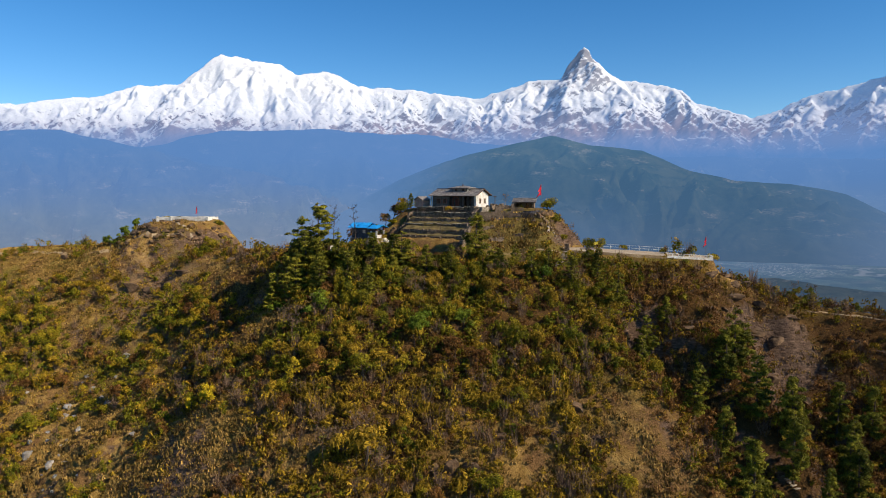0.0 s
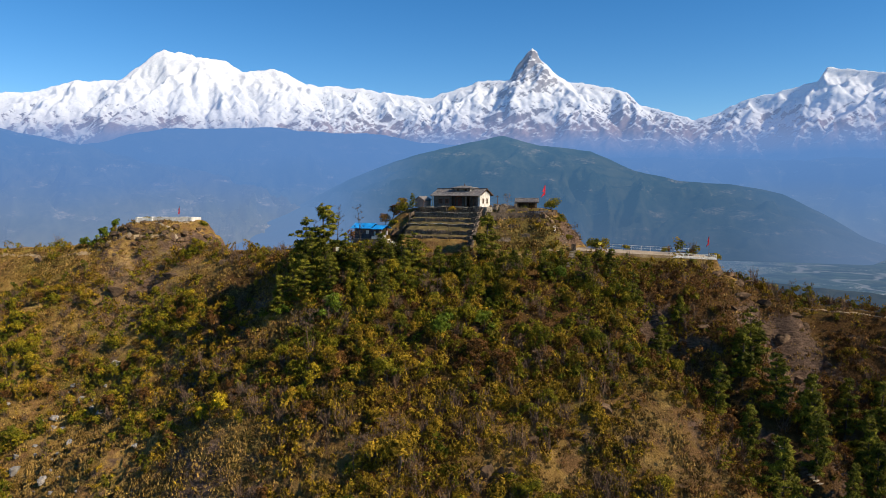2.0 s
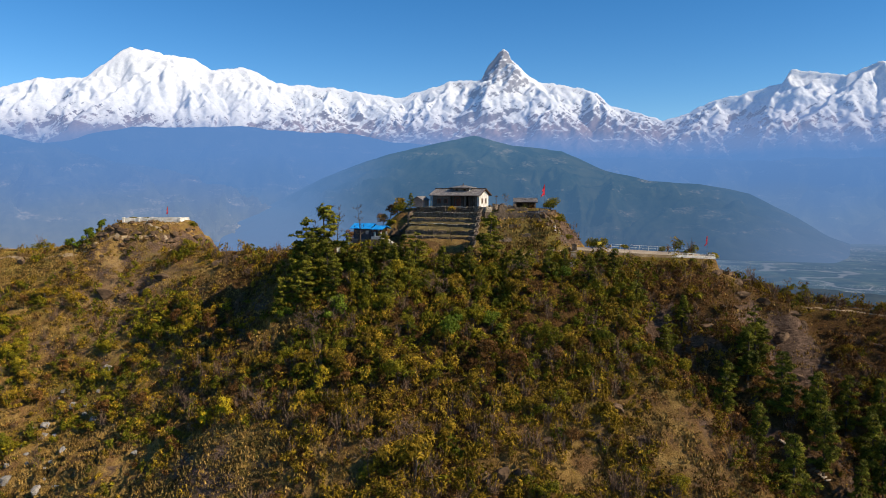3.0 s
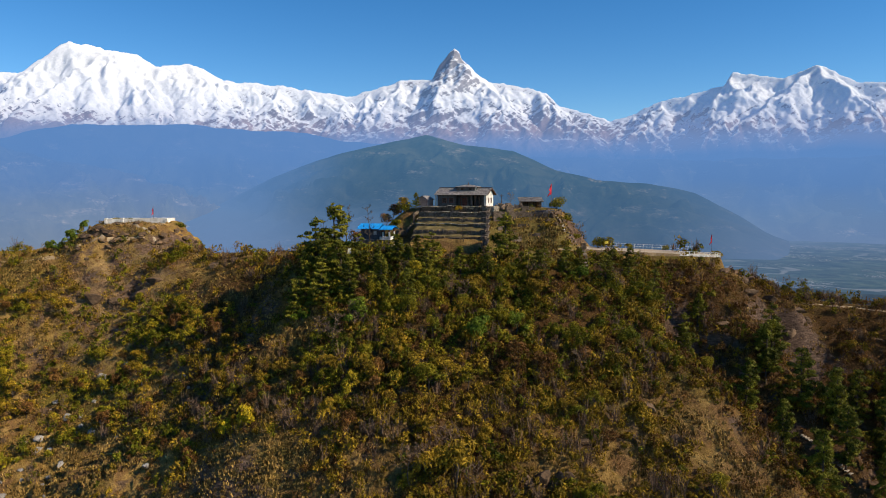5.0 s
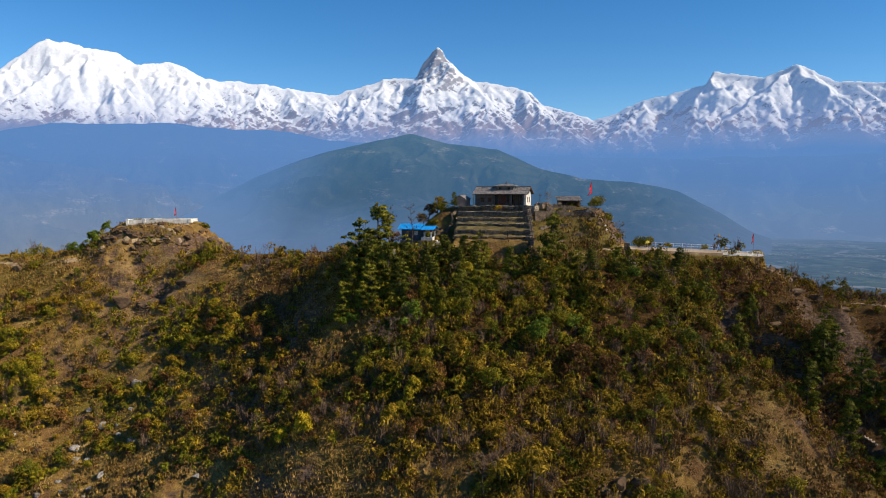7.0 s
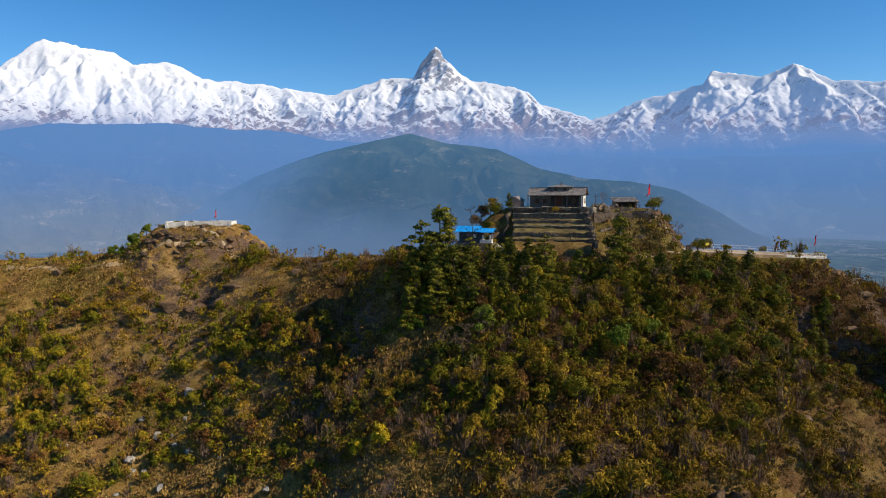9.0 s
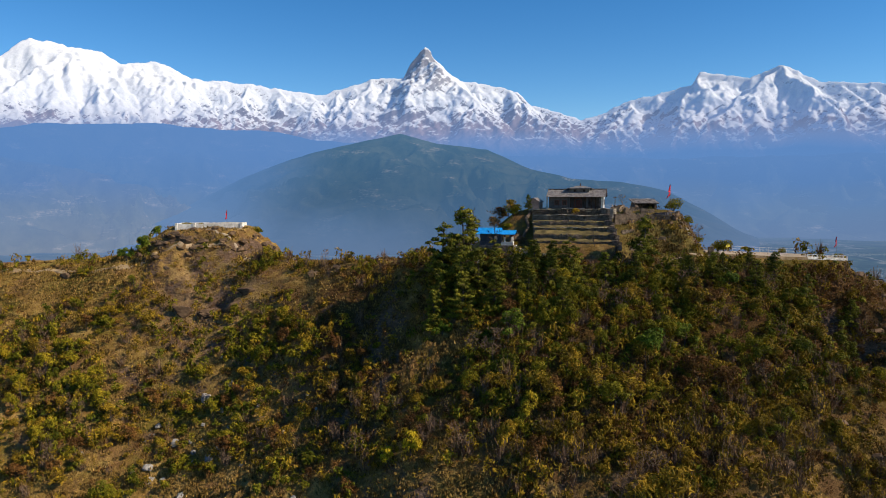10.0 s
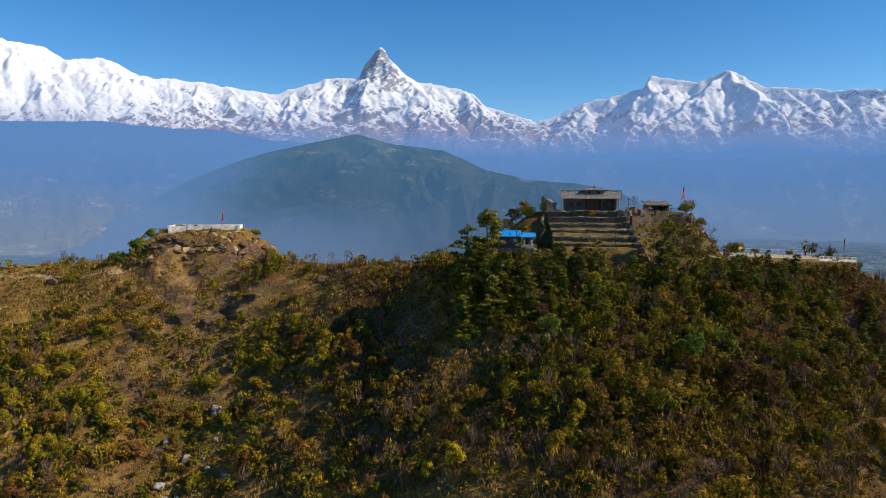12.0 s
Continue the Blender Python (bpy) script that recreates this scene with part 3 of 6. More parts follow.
gx, gy = spread(-122, 104, 0.85, 4950), spread(76, 202, 0.85, 4950)
X, Y = np.meshgrid(gx, gy)
Z = ground_height(X, Y)
faces = grid_faces(len(gy), len(gx))
mid = np.stack([X, Y, Z], -1).reshape(-1, 3)[faces].mean(1)
outer = (np.hypot(mid[:, 0], mid[:, 1] - 140) > 330).astype(int)
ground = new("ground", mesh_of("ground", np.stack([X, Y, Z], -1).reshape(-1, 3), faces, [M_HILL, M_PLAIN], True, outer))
tagged(ground, "steep dry-grass hillside with bare earth and rock above a hazy valley", "hillside", kind="structure")


def hill_z(x, y):
    return float(ground_height(np.array([x]), np.array([y]))[0])


# ---- the far distance ----
EYE_X, EYE_Y, EYE_Z = -33.0, 12.0, 100.0


def far_ridge(name, a0, a1, step, crest, near, top, foot_z, mat, label, rows, relief, size, seed, power=1.2, behind=0.12, fine=0.08, grain=0.5):
    """A mountain side in the distance: crest(azimuth) gives the elevation angle of its skyline."""
    az = np.arange(a0, a1 + step / 2, step)
    s = np.concatenate([np.linspace(0, 1, rows), 1 + behind * np.linspace(0.15, 1, 6)])
    A, S = np.meshgrid(az, s)
    D = near + (top - near) * np.minimum(S, 1) + (S > 1) * (S - 1) / behind * 150
    broad = sum(crest(A + o) for o in np.linspace(-3, 3, 13)) / 13
    coarse = sum(crest(A + o) for o in np.linspace(-0.5, 0.5, 7)) / 7
    w = np.clip(S, 0, 1) ** 4.0
    E = coarse * w + broad * (1 - w) + (crest(A) - coarse) * np.clip(S, 0, 1) ** 30.0
    ztop = EYE_Z + top * np.tan(np.radians(E))
    up = np.where(S <= 1, np.minimum(S, 1) ** power, 1 - (S - 1) * 2.2)
    px, py = D * np.sin(np.radians(A)), D * np.cos(np.radians(A))
    h = foot_z + (ztop - foot_z) * up
    bow = np.clip(S, 0, 1) * (1 - np.clip(S, 0, 1)) * 4
    qx = px + size * 0.35 * fbm(px, py, size * 0.9, 3, seed + 3)
    qy = py + size * 0.35 * fbm(px, py, size * 0.9, 3, seed + 4)
    lean = 1.6 * smooth_noise(A / 16.0, A * 0 + 0.5, seed + 6) * (D - top)
    qx = qx + lean
    relief = relief * np.clip((ztop - foot_z) / 260.0, 0.02, 1.0)
    h = h + relief * bow * ridged(qx, qy * 1.35, size, 7, seed, grain) + relief * fine * np.minimum(S, 1) * (bow + 0.02) * ridged(qx, qy * 1.8, size * 0.14, 5, seed + 9, 0.6)
    V = np.stack([EYE_X + px, EYE_Y + py, h], -1).reshape(-1, 3)
    ob = new(name, mesh_of(name, V, grid_faces(len(s), len(az)), [mat], True))
    return tagged(ob, label, "mountain", kind="structure")


# summits and saddles of the snow range: azimuth, height above the horizon, in degrees
SUMMITS = [(-50, 4.8), (-40, 5.6), (-32, 5.9), (-25.7, 6.9), (-23, 7.75), (-19.9, 8.0), (-18.6, 9.2), (-17, 10.4), (-15.2, 10.2), (-12.5, 9.8),
           (-11.4, 9.1), (-8.8, 9.45), (-6.5, 8.35), (-2.2, 8.05), (3, 7.35), (5.3, 8.0), (7.3, 8.75), (9.8, 8.85), (10.35, 9.85), (10.8, 10.35), (11.33, 11.0), (11.65, 11.22), (12.0, 10.98), (12.2, 10.4),
           (12.8, 10.0), (13.45, 9.3), (14.4, 8.65), (16.1, 8.3), (17.6, 8.15), (19.0, 7.7), (20, 6.75), (24.1, 5.35), (28, 6.75), (32.3, 7.8), (32.9, 8.7), (36.4, 8.1), (38.5, 8.85), (41, 7.5), (45.5, 7.0), (50, 6.8), (58, 5.5)]


def snow_crest(a):
    pa, pe = np.array(SUMMITS).T
    e = np.interp(a, pa, pe)
    return e + 0.13 * fbm(a, a * 0 + 3.0, 1.3, 5, 21, 0.62)


def left_crest(a):
    e = np.interp(a, [-50, -38, -32, -28, -24, -20, -14, -8, -2], [3.9, 3.9, 4.1, 4.2, 3.4, 2.5, 1.2, -0.6, -3.2])
    return e + 0.2 * fbm(a, a * 0 + 2.0, 5.0, 6, 43, 0.55)


def foot_crest(a):
    e = np.interp(a, [-50, -32, -24, -17, -8.4, 0.7, 8, 20, 30, 60], [2.6, 2.8, 3.0, 4.75, 4.85, 4.3, 3.4, 2.6, 2.3, 2.4])
    return e + 0.22 * fbm(a, a * 0 + 1.0, 5.0, 6, 41, 0.55)


def green_crest(a):
    e = np.interp(a, [-26, -16, -10, -4, 0.7, 5, 9.4, 12.5, 16.4, 20, 23, 27, 30.5, 33.2, 35.6, 40, 46], [-7.5, -4.8, -2.7, 0.4, 2.4, 3.5, 4.4, 3.6, 3.2, 1.6, 0.75, 0.55, -0.2, -1.7, -3.1, -5.2, -7.5])
    return e + 0.10 * fbm(a, a * 0 + 1.0, 3.5, 5, 61, 0.45)


def snow_range(near=4180.0, top=4890.0, foot_z=-60.0, arc=4400.0):
    """The high range: a headwall under the skyline, spurs that run down from it and side spurs that branch off them."""
    az = np.arange(-44, 60.01, 0.105)
    s = np.concatenate([np.linspace(0.0, 1, 120) ** 0.8, 1 + 0.12 * np.linspace(0.15, 1, 5)])
    A, S = np.meshgrid(az, s)
    deep = top - near
    D = near + deep * np.minimum(S, 1) + np.maximum(S - 1, 0) / 0.12 * 90
    u, v = np.radians(A) * arc, (np.minimum(S, 1) - 1) * deep
    fade = smoothstep(0, -60, v)
    uu = u + fade * (30 * fbm(u, v, 170.0, 3, 11) + 10 * fbm(u, v, 50.0, 3, 12))
    vv = v + fade * (30 * fbm(u, v, 170.0, 3, 13) + 10 * fbm(u, v, 50.0, 3, 14))

    def crest_z(a):
        return EYE_Z + top * np.tan(np.radians(snow_crest(a)))

    line = crest_z(az)
    soft = np.convolve(np.pad(line, 15, mode="edge"), np.ones(31) / 31, mode="valid")
    broad = np.convolve(np.pad(line, 60, mode="edge"), np.ones(121) / 121, mode="valid")
    h = foot_z + (broad - foot_z)[None] * np.clip(0.10 + 0.86 * S, 0, 1) ** 1.7
    h = np.maximum(h, soft[None] + 1.5 * vv - 4)
    q = random.Random(5)
    lines = []
    # the great spurs, by azimuth and by how far they swing sideways; lesser ones fill the rest
    roots = [(-23.0, -0.5), (-18.6, -0.7), (-15.2, 0.75), (-8.8, 0.6), (-2.2, -0.4), (7.3, -0.7), (11.65, -0.25), (12.5, 0.8), (18.3, 0.7), (28.0, -0.6), (32.9, -0.42), (38.5, -0.75), (38.5, 0.6), (45.5, 0.5)]
    a = -44.0
    while a < 60.0:
        if min(abs(a - r) for r, _ in roots) > 0.9:
            roots.append((a, q.uniform(-0.9, 0.9)))
        a += q.uniform(1.5, 2.8)
    for a, way in roots:
        z0 = float(crest_z(np.array([a]))[0]) - 6
        run = q.uniform(380, 600)
        z1 = foot_z + (z0 - foot_z) * q.uniform(0.40, 0.54)
        u0 = math.radians(a) * arc
        lines.append((u0, -4.0, z0, u0 + run * way, -run, z1, q.uniform(0.85, 1.25)))
        side = q.choice((-1, 1))
        for i in range(q.randint(4, 6)):
            p = (i + q.uniform(0.2, 1.0)) / 6.5
            su, sv, sz = u0 + run * way * p, -4 - run * p, z0 + (z1 - z0) * p
            turn = math.atan2(-1.0, way) + side * math.radians(q.uniform(35, 65))
            length = q.uniform(80, 200) * (0.6 + 0.5 * p)
            lines.append((su, sv, sz - 3, su + math.cos(turn) * length, sv + math.sin(turn) * length, sz - length * q.uniform(0.6, 0.9), q.uniform(0.9, 1.4)))
            side = -side
    for u0, v0, z0, u1, v1, z1, k in lines:
        cols = np.where((u[0] > min(u0, u1) - 330) & (u[0] < max(u0, u1) + 330))[0]
        if not len(cols):
            continue
        c = slice(cols[0], cols[-1] + 1)
        eu, ev = u1 - u0, v1 - v0
        t = np.clip(((uu[:, c] - u0) * eu + (vv[:, c] - v0) * ev) / (eu * eu + ev * ev), 0, 1)
        away = np.hypot(uu[:, c] - u0 - t * eu, vv[:, c] - v0 - t * ev)
        h[:, c] = np.maximum(h[:, c], z0 + (z1 - z0) * t - k * away)
    h = h + fade * (9 * ridged(uu, vv * 1.2, 110.0, 4, 31, 0.5) + 3.5 * ridged(uu, vv, 30.0, 3, 32, 0.6))
    h = foot_z + (h - foot_z) * smoothstep(-0.02, 0.16, S)
    w = smoothstep(0.965, 1.0, S)
    h = np.minimum(h, line[None] + 0.35 * v) * (1 - w) + line[None] * w
    h = np.where(S > 1, line[None] - (S - 1) * 900, h)
    V = np.stack([EYE_X + D * np.sin(np.radians(A)), EYE_Y + D * np.cos(np.radians(A)), h], -1).reshape(-1, 3)
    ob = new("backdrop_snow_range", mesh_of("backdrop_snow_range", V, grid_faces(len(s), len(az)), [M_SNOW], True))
    return tagged(ob, "snow-covered high mountain range with rocky lower faces", "mountain", kind="structure")


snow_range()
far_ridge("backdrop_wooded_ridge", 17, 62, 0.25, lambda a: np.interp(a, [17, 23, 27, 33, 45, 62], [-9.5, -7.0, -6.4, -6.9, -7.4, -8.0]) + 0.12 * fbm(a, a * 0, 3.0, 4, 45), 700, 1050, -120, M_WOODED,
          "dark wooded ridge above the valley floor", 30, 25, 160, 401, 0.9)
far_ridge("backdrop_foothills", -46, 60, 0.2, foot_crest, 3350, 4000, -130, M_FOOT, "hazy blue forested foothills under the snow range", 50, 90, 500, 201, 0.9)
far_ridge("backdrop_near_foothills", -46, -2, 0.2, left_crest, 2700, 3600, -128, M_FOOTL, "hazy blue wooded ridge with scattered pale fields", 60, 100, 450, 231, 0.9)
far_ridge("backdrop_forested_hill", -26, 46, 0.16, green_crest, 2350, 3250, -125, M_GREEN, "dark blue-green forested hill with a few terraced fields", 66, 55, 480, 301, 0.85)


# ---- walls of the castle terraces ----
rng = np.random.default_rng(7)
U, N = Vector((0.883, -0.469, 0)), Vector((-0.469, -0.883, 0))
STAIR_TOP = Vector((6.4, 147.3, 0))


def plan(u, v, z=0.0):
    """A place by its distance along the castle front and out from it."""
    p = STAIR_TOP + U * u + N * v
    return Vector((p.x, p.y, z))


def masonry(points, z0, z1, thick, stone=(0.5, 0.24), uneven=0.05, ragged=0.0):
    """Courses of rough stones along a line in the plan, as arrays: z0, z1 may change along the line."""
    V, F = [], []
    unit = np.array([(x, y, z) for z in (0, 1) for y in (0, 1) for x in (0, 1)], float)
    quads = np.array([(0, 2, 3, 1), (4, 5, 7, 6), (0, 1, 5, 4), (2, 6, 7, 3), (0, 4, 6, 2), (1, 3, 7, 5)])
    for (a, b), (l0, l1), (h0, h1) in zip(zip(points, points[1:]), zip(z0, z0[1:]), zip(z1, z1[1:])):
        a, b = np.array(a[:2], float), np.array(b[:2], float)
        length = np.hypot(*(b - a))
        way = (b - a) / length
        side = np.array((-way[1], way[0]))
        courses = max(1, int(round(max(h0 - l0, h1 - l1) / stone[1])))
        for c in range(courses):
            s = -0.1 + rng.uniform(-stone[0], 0)
            while s < length:
                w = stone[0] * rng.uniform(0.6, 1.5)
                e = min(s + w, length + 0.1)
                f = np.clip((s + e) / 2 / length, 0, 1)
                lo, hi = l0 + (l1 - l0) * f, h0 + (h1 - h0) * f
                if ragged and c == courses - 1 and rng.random() < ragged:
                    s = e
                    continue
                step = (hi - lo) / courses
                s0 = max(s, -0.05)
                p = unit.copy()
                out = rng.uniform(-uneven, uneven)
                along_s = s0 + 0.012 + p[:, 0] * (e - s0 - 0.024)
                across = (p[:, 1] - 0.5) * (thick + 2 * out)
                zz = lo + step * c + 0.01 + p[:, 2] * (step - 0.02) + rng.uniform(-0.02, 0.02, 8)
                xy = a + along_s[:, None] * way + across[:, None] * side
                F.append(quads + 8 * len(V))
                V.append(np.column_stack([xy, zz]))
                s = e
    return np.concatenate(V), np.concatenate(F)


def stone_wall(name, points, z0, z1, thick, label, category, mat=None, group="", caps=False, kind="", **how):
    """A dry-stone wall with a core, and pale flagstones on top where asked."""
    v, f = masonry(points, z0, z1, thick, **how)
    ob = new(name, mesh_of(name, v, f, [mat or M_STONE]))
    tagged(ob, label, category, group, kind)
    if caps:
        for (a, b), (h0, h1) in zip(zip(points, points[1:]), zip(z1, z1[1:])):
            a, b = Vector((a[0], a[1], h0)), Vector((b[0], b[1], h1))
            n = max(1, int((b - a).length / 1.05))
            ang = math.degrees(math.atan2(b.y - a.y, b.x - a.x))
            for i in range(n):
                p = a.lerp(b, (i + 0.5) / n)
                c = new("capstone", CAP_MESHES[i % len(CAP_MESHES)])
                c.parent = ob
                c.matrix_basis = pose(p.x, p.y, p.z + 0.045 + rng.uniform(-0.02, 0.03), rng.uniform(-2, 2), rng.uniform(-2, 2), ang + rng.uniform(-3, 3))
    return ob


def slab_mesh(name, sx, sy, sz, mat, jitter=0.06):
    bm = boxes((-sx / 2, sx / 2, -sy / 2, sy / 2, -sz / 2, sz / 2), bevel=min(sx, sy, sz) * 0.18)
    for v in bm.verts:
        v.co += Vector([random.uniform(-jitter, jitter) * k for k in (1, 1, 0.3)])
    me = bpy.data.meshes.new(name)
    bm.to_mesh(me)
    bm.free()
    me.materials.append(mat)
    return me


CAP_MESHES = [slab_mesh("capstone", random.uniform(0.9, 1.1), random.uniform(0.55, 0.75), 0.1, M_CAP) for _ in range(5)]

STAIR_MESHES = [slab_mesh("step", random.uniform(0.9, 1.1), random.uniform(0.55, 0.75), 0.1, M_STONE) for _ in range(5)]
LEVELS = 6
for k in range(LEVELS):
    top, v = 96.65 - 1.1 * k, 2.15 * k
    left, right = -13.7 + 0.35 * k, 0.2 + 0.48 * k
    high = (1.35, 1.05, 0.75, 0.6, 0.85, 0.6)[k]
    stone_wall("retaining_wall", [plan(left, v), plan(left * 0.75, v + 0.3 * ((k * 7) % 3 - 1)), plan(left * 0.5, v - 0.25 * ((k * 5) % 4 - 1)), plan(left * 0.25, v + 0.2 * ((k * 3) % 4 - 2)), plan(right, v)], [top - high - 0.3] * 5, [top - 0.15, top - 0.25 + 0.12 * (k % 3), top + 0.1 - 0.12 * (k % 2), top - 0.2, top], 0.5,
               "long dry-stone retaining wall of a grassed castle terrace", "stone wall", group="terrace walls", caps=k in (0, 1, 3), ragged=0.3, uneven=0.14)
    # the ground behind this wall: a level court at the top, sloping grass below
    depth = 9.0 if k == 0 else 2.15
    rise = 0.0 if k == 0 else 1.1 - (1.35, 1.05, 0.75, 0.6, 0.85, 0.6)[k - 1] + 0.12
    nu, nv = 44, 12
    uu, vv = np.meshgrid(np.linspace(left - 0.2, right + 0.1, nu), np.linspace(v - depth, v - 0.1, nv))
    zz = top - 0.1 + rise * (v - vv) / depth + 0.16 * fbm(uu * 1.0, vv + k * 9.0, 1.6, 3, 91)
    xs, ys = STAIR_TOP.x + U.x * uu + N.x * vv, STAIR_TOP.y + U.y * uu + N.y * vv
    flat = np.stack([xs, ys, zz], -1).reshape(-1, 3)
    under = flat - [0, 0, 0.5]
    n = nu * nv
    rim = [i for i in range(nu)] + [r * nu + nu - 1 for r in range(1, nv)] + [n - 2 - i for i in range(nu - 1)] + [r * nu for r in range(nv - 2, 0, -1)]
    skirt = [(a + n, b + n, b, a) for a, b in zip(rim, rim[1:] + rim[:1])]
    tread = new("terrace_tread", mesh_of("terrace_tread", np.concatenate([flat, under]), np.concatenate([grid_faces(nv, nu), np.array(skirt)]), [M_TERRACE if k else M_EARTH], True))
    tagged(tread, "sloping strip of dry brown grass behind a terrace wall" if k else "trodden earth court in front of the castle house", "terrace", kind="structure")

# grass apron at the foot of the terraces
uu, vv = np.meshgrid(np.linspace(-11.6, 2.6, 50), np.linspace(10.4, 17.5, 16))
xs, ys = STAIR_TOP.x + U.x * uu + N.x * vv, STAIR_TOP.y + U.y * uu + N.y * vv
low = ground_height(xs, ys) - 0.25
mixz = smoothstep(10.6, 17.5, vv) ** 0.8
zz = np.maximum((90.75 + 0.15 * fbm(uu, vv, 2.0, 3, 93)) * (1 - mixz) + low * mixz, low)
flat = np.stack([xs, ys, zz], -1).reshape(-1, 3)
under = np.stack([xs, ys, np.minimum(low, zz) - 1.0], -1).reshape(-1, 3)
nv, nu = uu.shape
n = nu * nv
rim = [i for i in range(nu)] + [r * nu + nu - 1 for r in range(1, nv)] + [n - 2 - i for i in range(nu - 1)] + [r * nu for r in range(nv - 2, 0, -1)]
skirt = [(p + n, q + n, q, p) for p, q in zip(rim, rim[1:] + rim[:1])]
apron = new("terrace_apron", mesh_of("terrace_apron", np.concatenate([flat, under]), np.concatenate([grid_faces(nv, nu), np.array(skirt)]), [M_HILL], True))
tagged(apron, "dry grass apron sloping from the foot of the terraces", "terrace", kind="structure")

# stepped stone stair at the end of the terraces
stair = thing("castle_stair", pose(0, 0, 0), "steep stone stair with stepped side blocks beside castle terraces", "stair")
for k in range(LEVELS):
    v, top = 2.15 * k, 96.7 - 1.1 * k
    a, b = plan(0.1 + 0.48 * k, v - 1.0), plan(0.1 + 0.48 * k, v + 0.7)
    vv, ff = masonry([a, b], [top - 2.4] * 2, [top + 0.1] * 2, 1.0, stone=(0.45, 0.26))
    blk = new("pier", mesh_of("pier", vv, ff, [M_STONE]))
    blk.parent = stair
    for j in range(6):
        p = plan(0.95 + 0.48 * k, v + 0.36 * j + 0.2, top - 0.2 * j - 0.3)
        st = new("step", STAIR_MESHES[j % 5])
        st.parent = stair
        st.matrix_basis = pose(p.x, p.y, p.z, 0, 0, -28) @ Matrix.Diagonal((0.7, 0.8, 3.0, 1))

# side walls on the sunny flank and the ruined walls beside the house
stone_wall("flank_wall", [(7.6, 144.9), (10.0, 145.2), (12.8, 145.7), (16.0, 145.4), (19.0, 144.3)], [92.6, 92.9, 93.1, 93.1, 92.6], [95.7, 95.8, 95.8, 95.7, 95.4], 0.6,
           "curving dry-stone wall holding the castle yard above a grass slope", "stone wall", ragged=0.15)
for pts in ([(8.0, 142.6), (10.6, 143.0)], [(12.4, 143.4), (14.6, 143.3)], [(9.2, 140.2), (12.2, 140.6)], [(14.5, 141.2), (16.2, 141.0)], [(7.4, 138.0), (9.6, 138.2)]):
    g0 = [hill_z(x, y) for x, y in pts]
    stone_wall("low_wall", pts, [z - 0.5 for z in g0], [z + 0.55 for z in g0], 0.45, "short broken dry-stone wall in the grass slope", "stone wall", group="low walls", ragged=0.35)
stone_wall("flank_wall", [(16.6, 143.2), (18.6, 142.6)], [90.8, 90.6], [93.2, 92.6], 0.6, "short broken dry-stone wall in the grass slope", "stone wall", ragged=0.3)
stone_wall("bastion_wall", [(16.9, 146.3), (18.4, 145.0), (20.4, 145.6), (21.2, 147.4)], [92.4, 92.0, 91.8, 92.6], [95.8, 95.9, 96.0, 95.9], 0.8,
           "dark stone bastion at the corner of the castle yard", "stone wall", mat=M_MUDDARK, ragged=0.25, uneven=0.08)
stone_wall("ruined_wall", [(9.4, 149.6), (12.3, 150.6), (14.4, 150.8)], [96.0] * 3, [97.0, 96.8, 96.6], 0.6, "low ruined stone wall in the castle yard", "stone wall", group="ruins", ragged=0.4)
stone_wall("ruined_wall", [(11.5, 148.6), (14.0, 148.4)], [95.9] * 2, [96.9, 96.4], 0.6, "low ruined stone wall in the castle yard", "stone wall", group="ruins", ragged=0.4)
stone_wall("ruined_wall", [(12.6, 152.8), (13.2, 150.6)], [96.0] * 2, [97.5, 97.0], 0.6, "low ruined stone wall in the castle yard", "stone wall", group="ruins", ragged=0.4)
for pts, z1 in (([(10.6, 151.6), (12.2, 150.2)], (97.3, 96.9)), ([(13.4, 149.6), (14.8, 149.2), (15.0, 150.6)], (97.3, 96.9, 97.4)), ([(11.0, 147.4), (12.6, 147.6)], (96.8, 96.5)), ([(14.4, 147.2), (17.0, 147.0)], (96.7, 96.5)), ([(10.2, 148.4), (11.2, 149.4)], (97.2, 97.0))):
    stone_wall("ruined_wall", pts, [95.2] * len(pts), list(z1), 0.6, "low ruined stone wall in the castle yard", "stone wall", group="ruins", ragged=0.4, uneven=0.12)
stone_wall("house_plinth", [(7.6, 146.9), (9.8, 149.6), (10.6, 150.7)], [94.8, 95.2, 95.6], [96.7, 96.6, 96.5], 1.5, "pale rubble plinth below the white gable", "stone wall", mat=M_CAP, uneven=0.15, ragged=0.2)
stone_wall("edge_wall", [plan(-14.0, -1.0), plan(-14.8, 1.6), plan(-13.9, 4.0), plan(-14.6, 6.5)], [95.2, 94.2, 92.9, 91.3], [96.35, 95.3, 93.7, 91.9], 0.35,
           "curving low stone edging down the shaded end of the terraces", "stone wall", ragged=0.1)


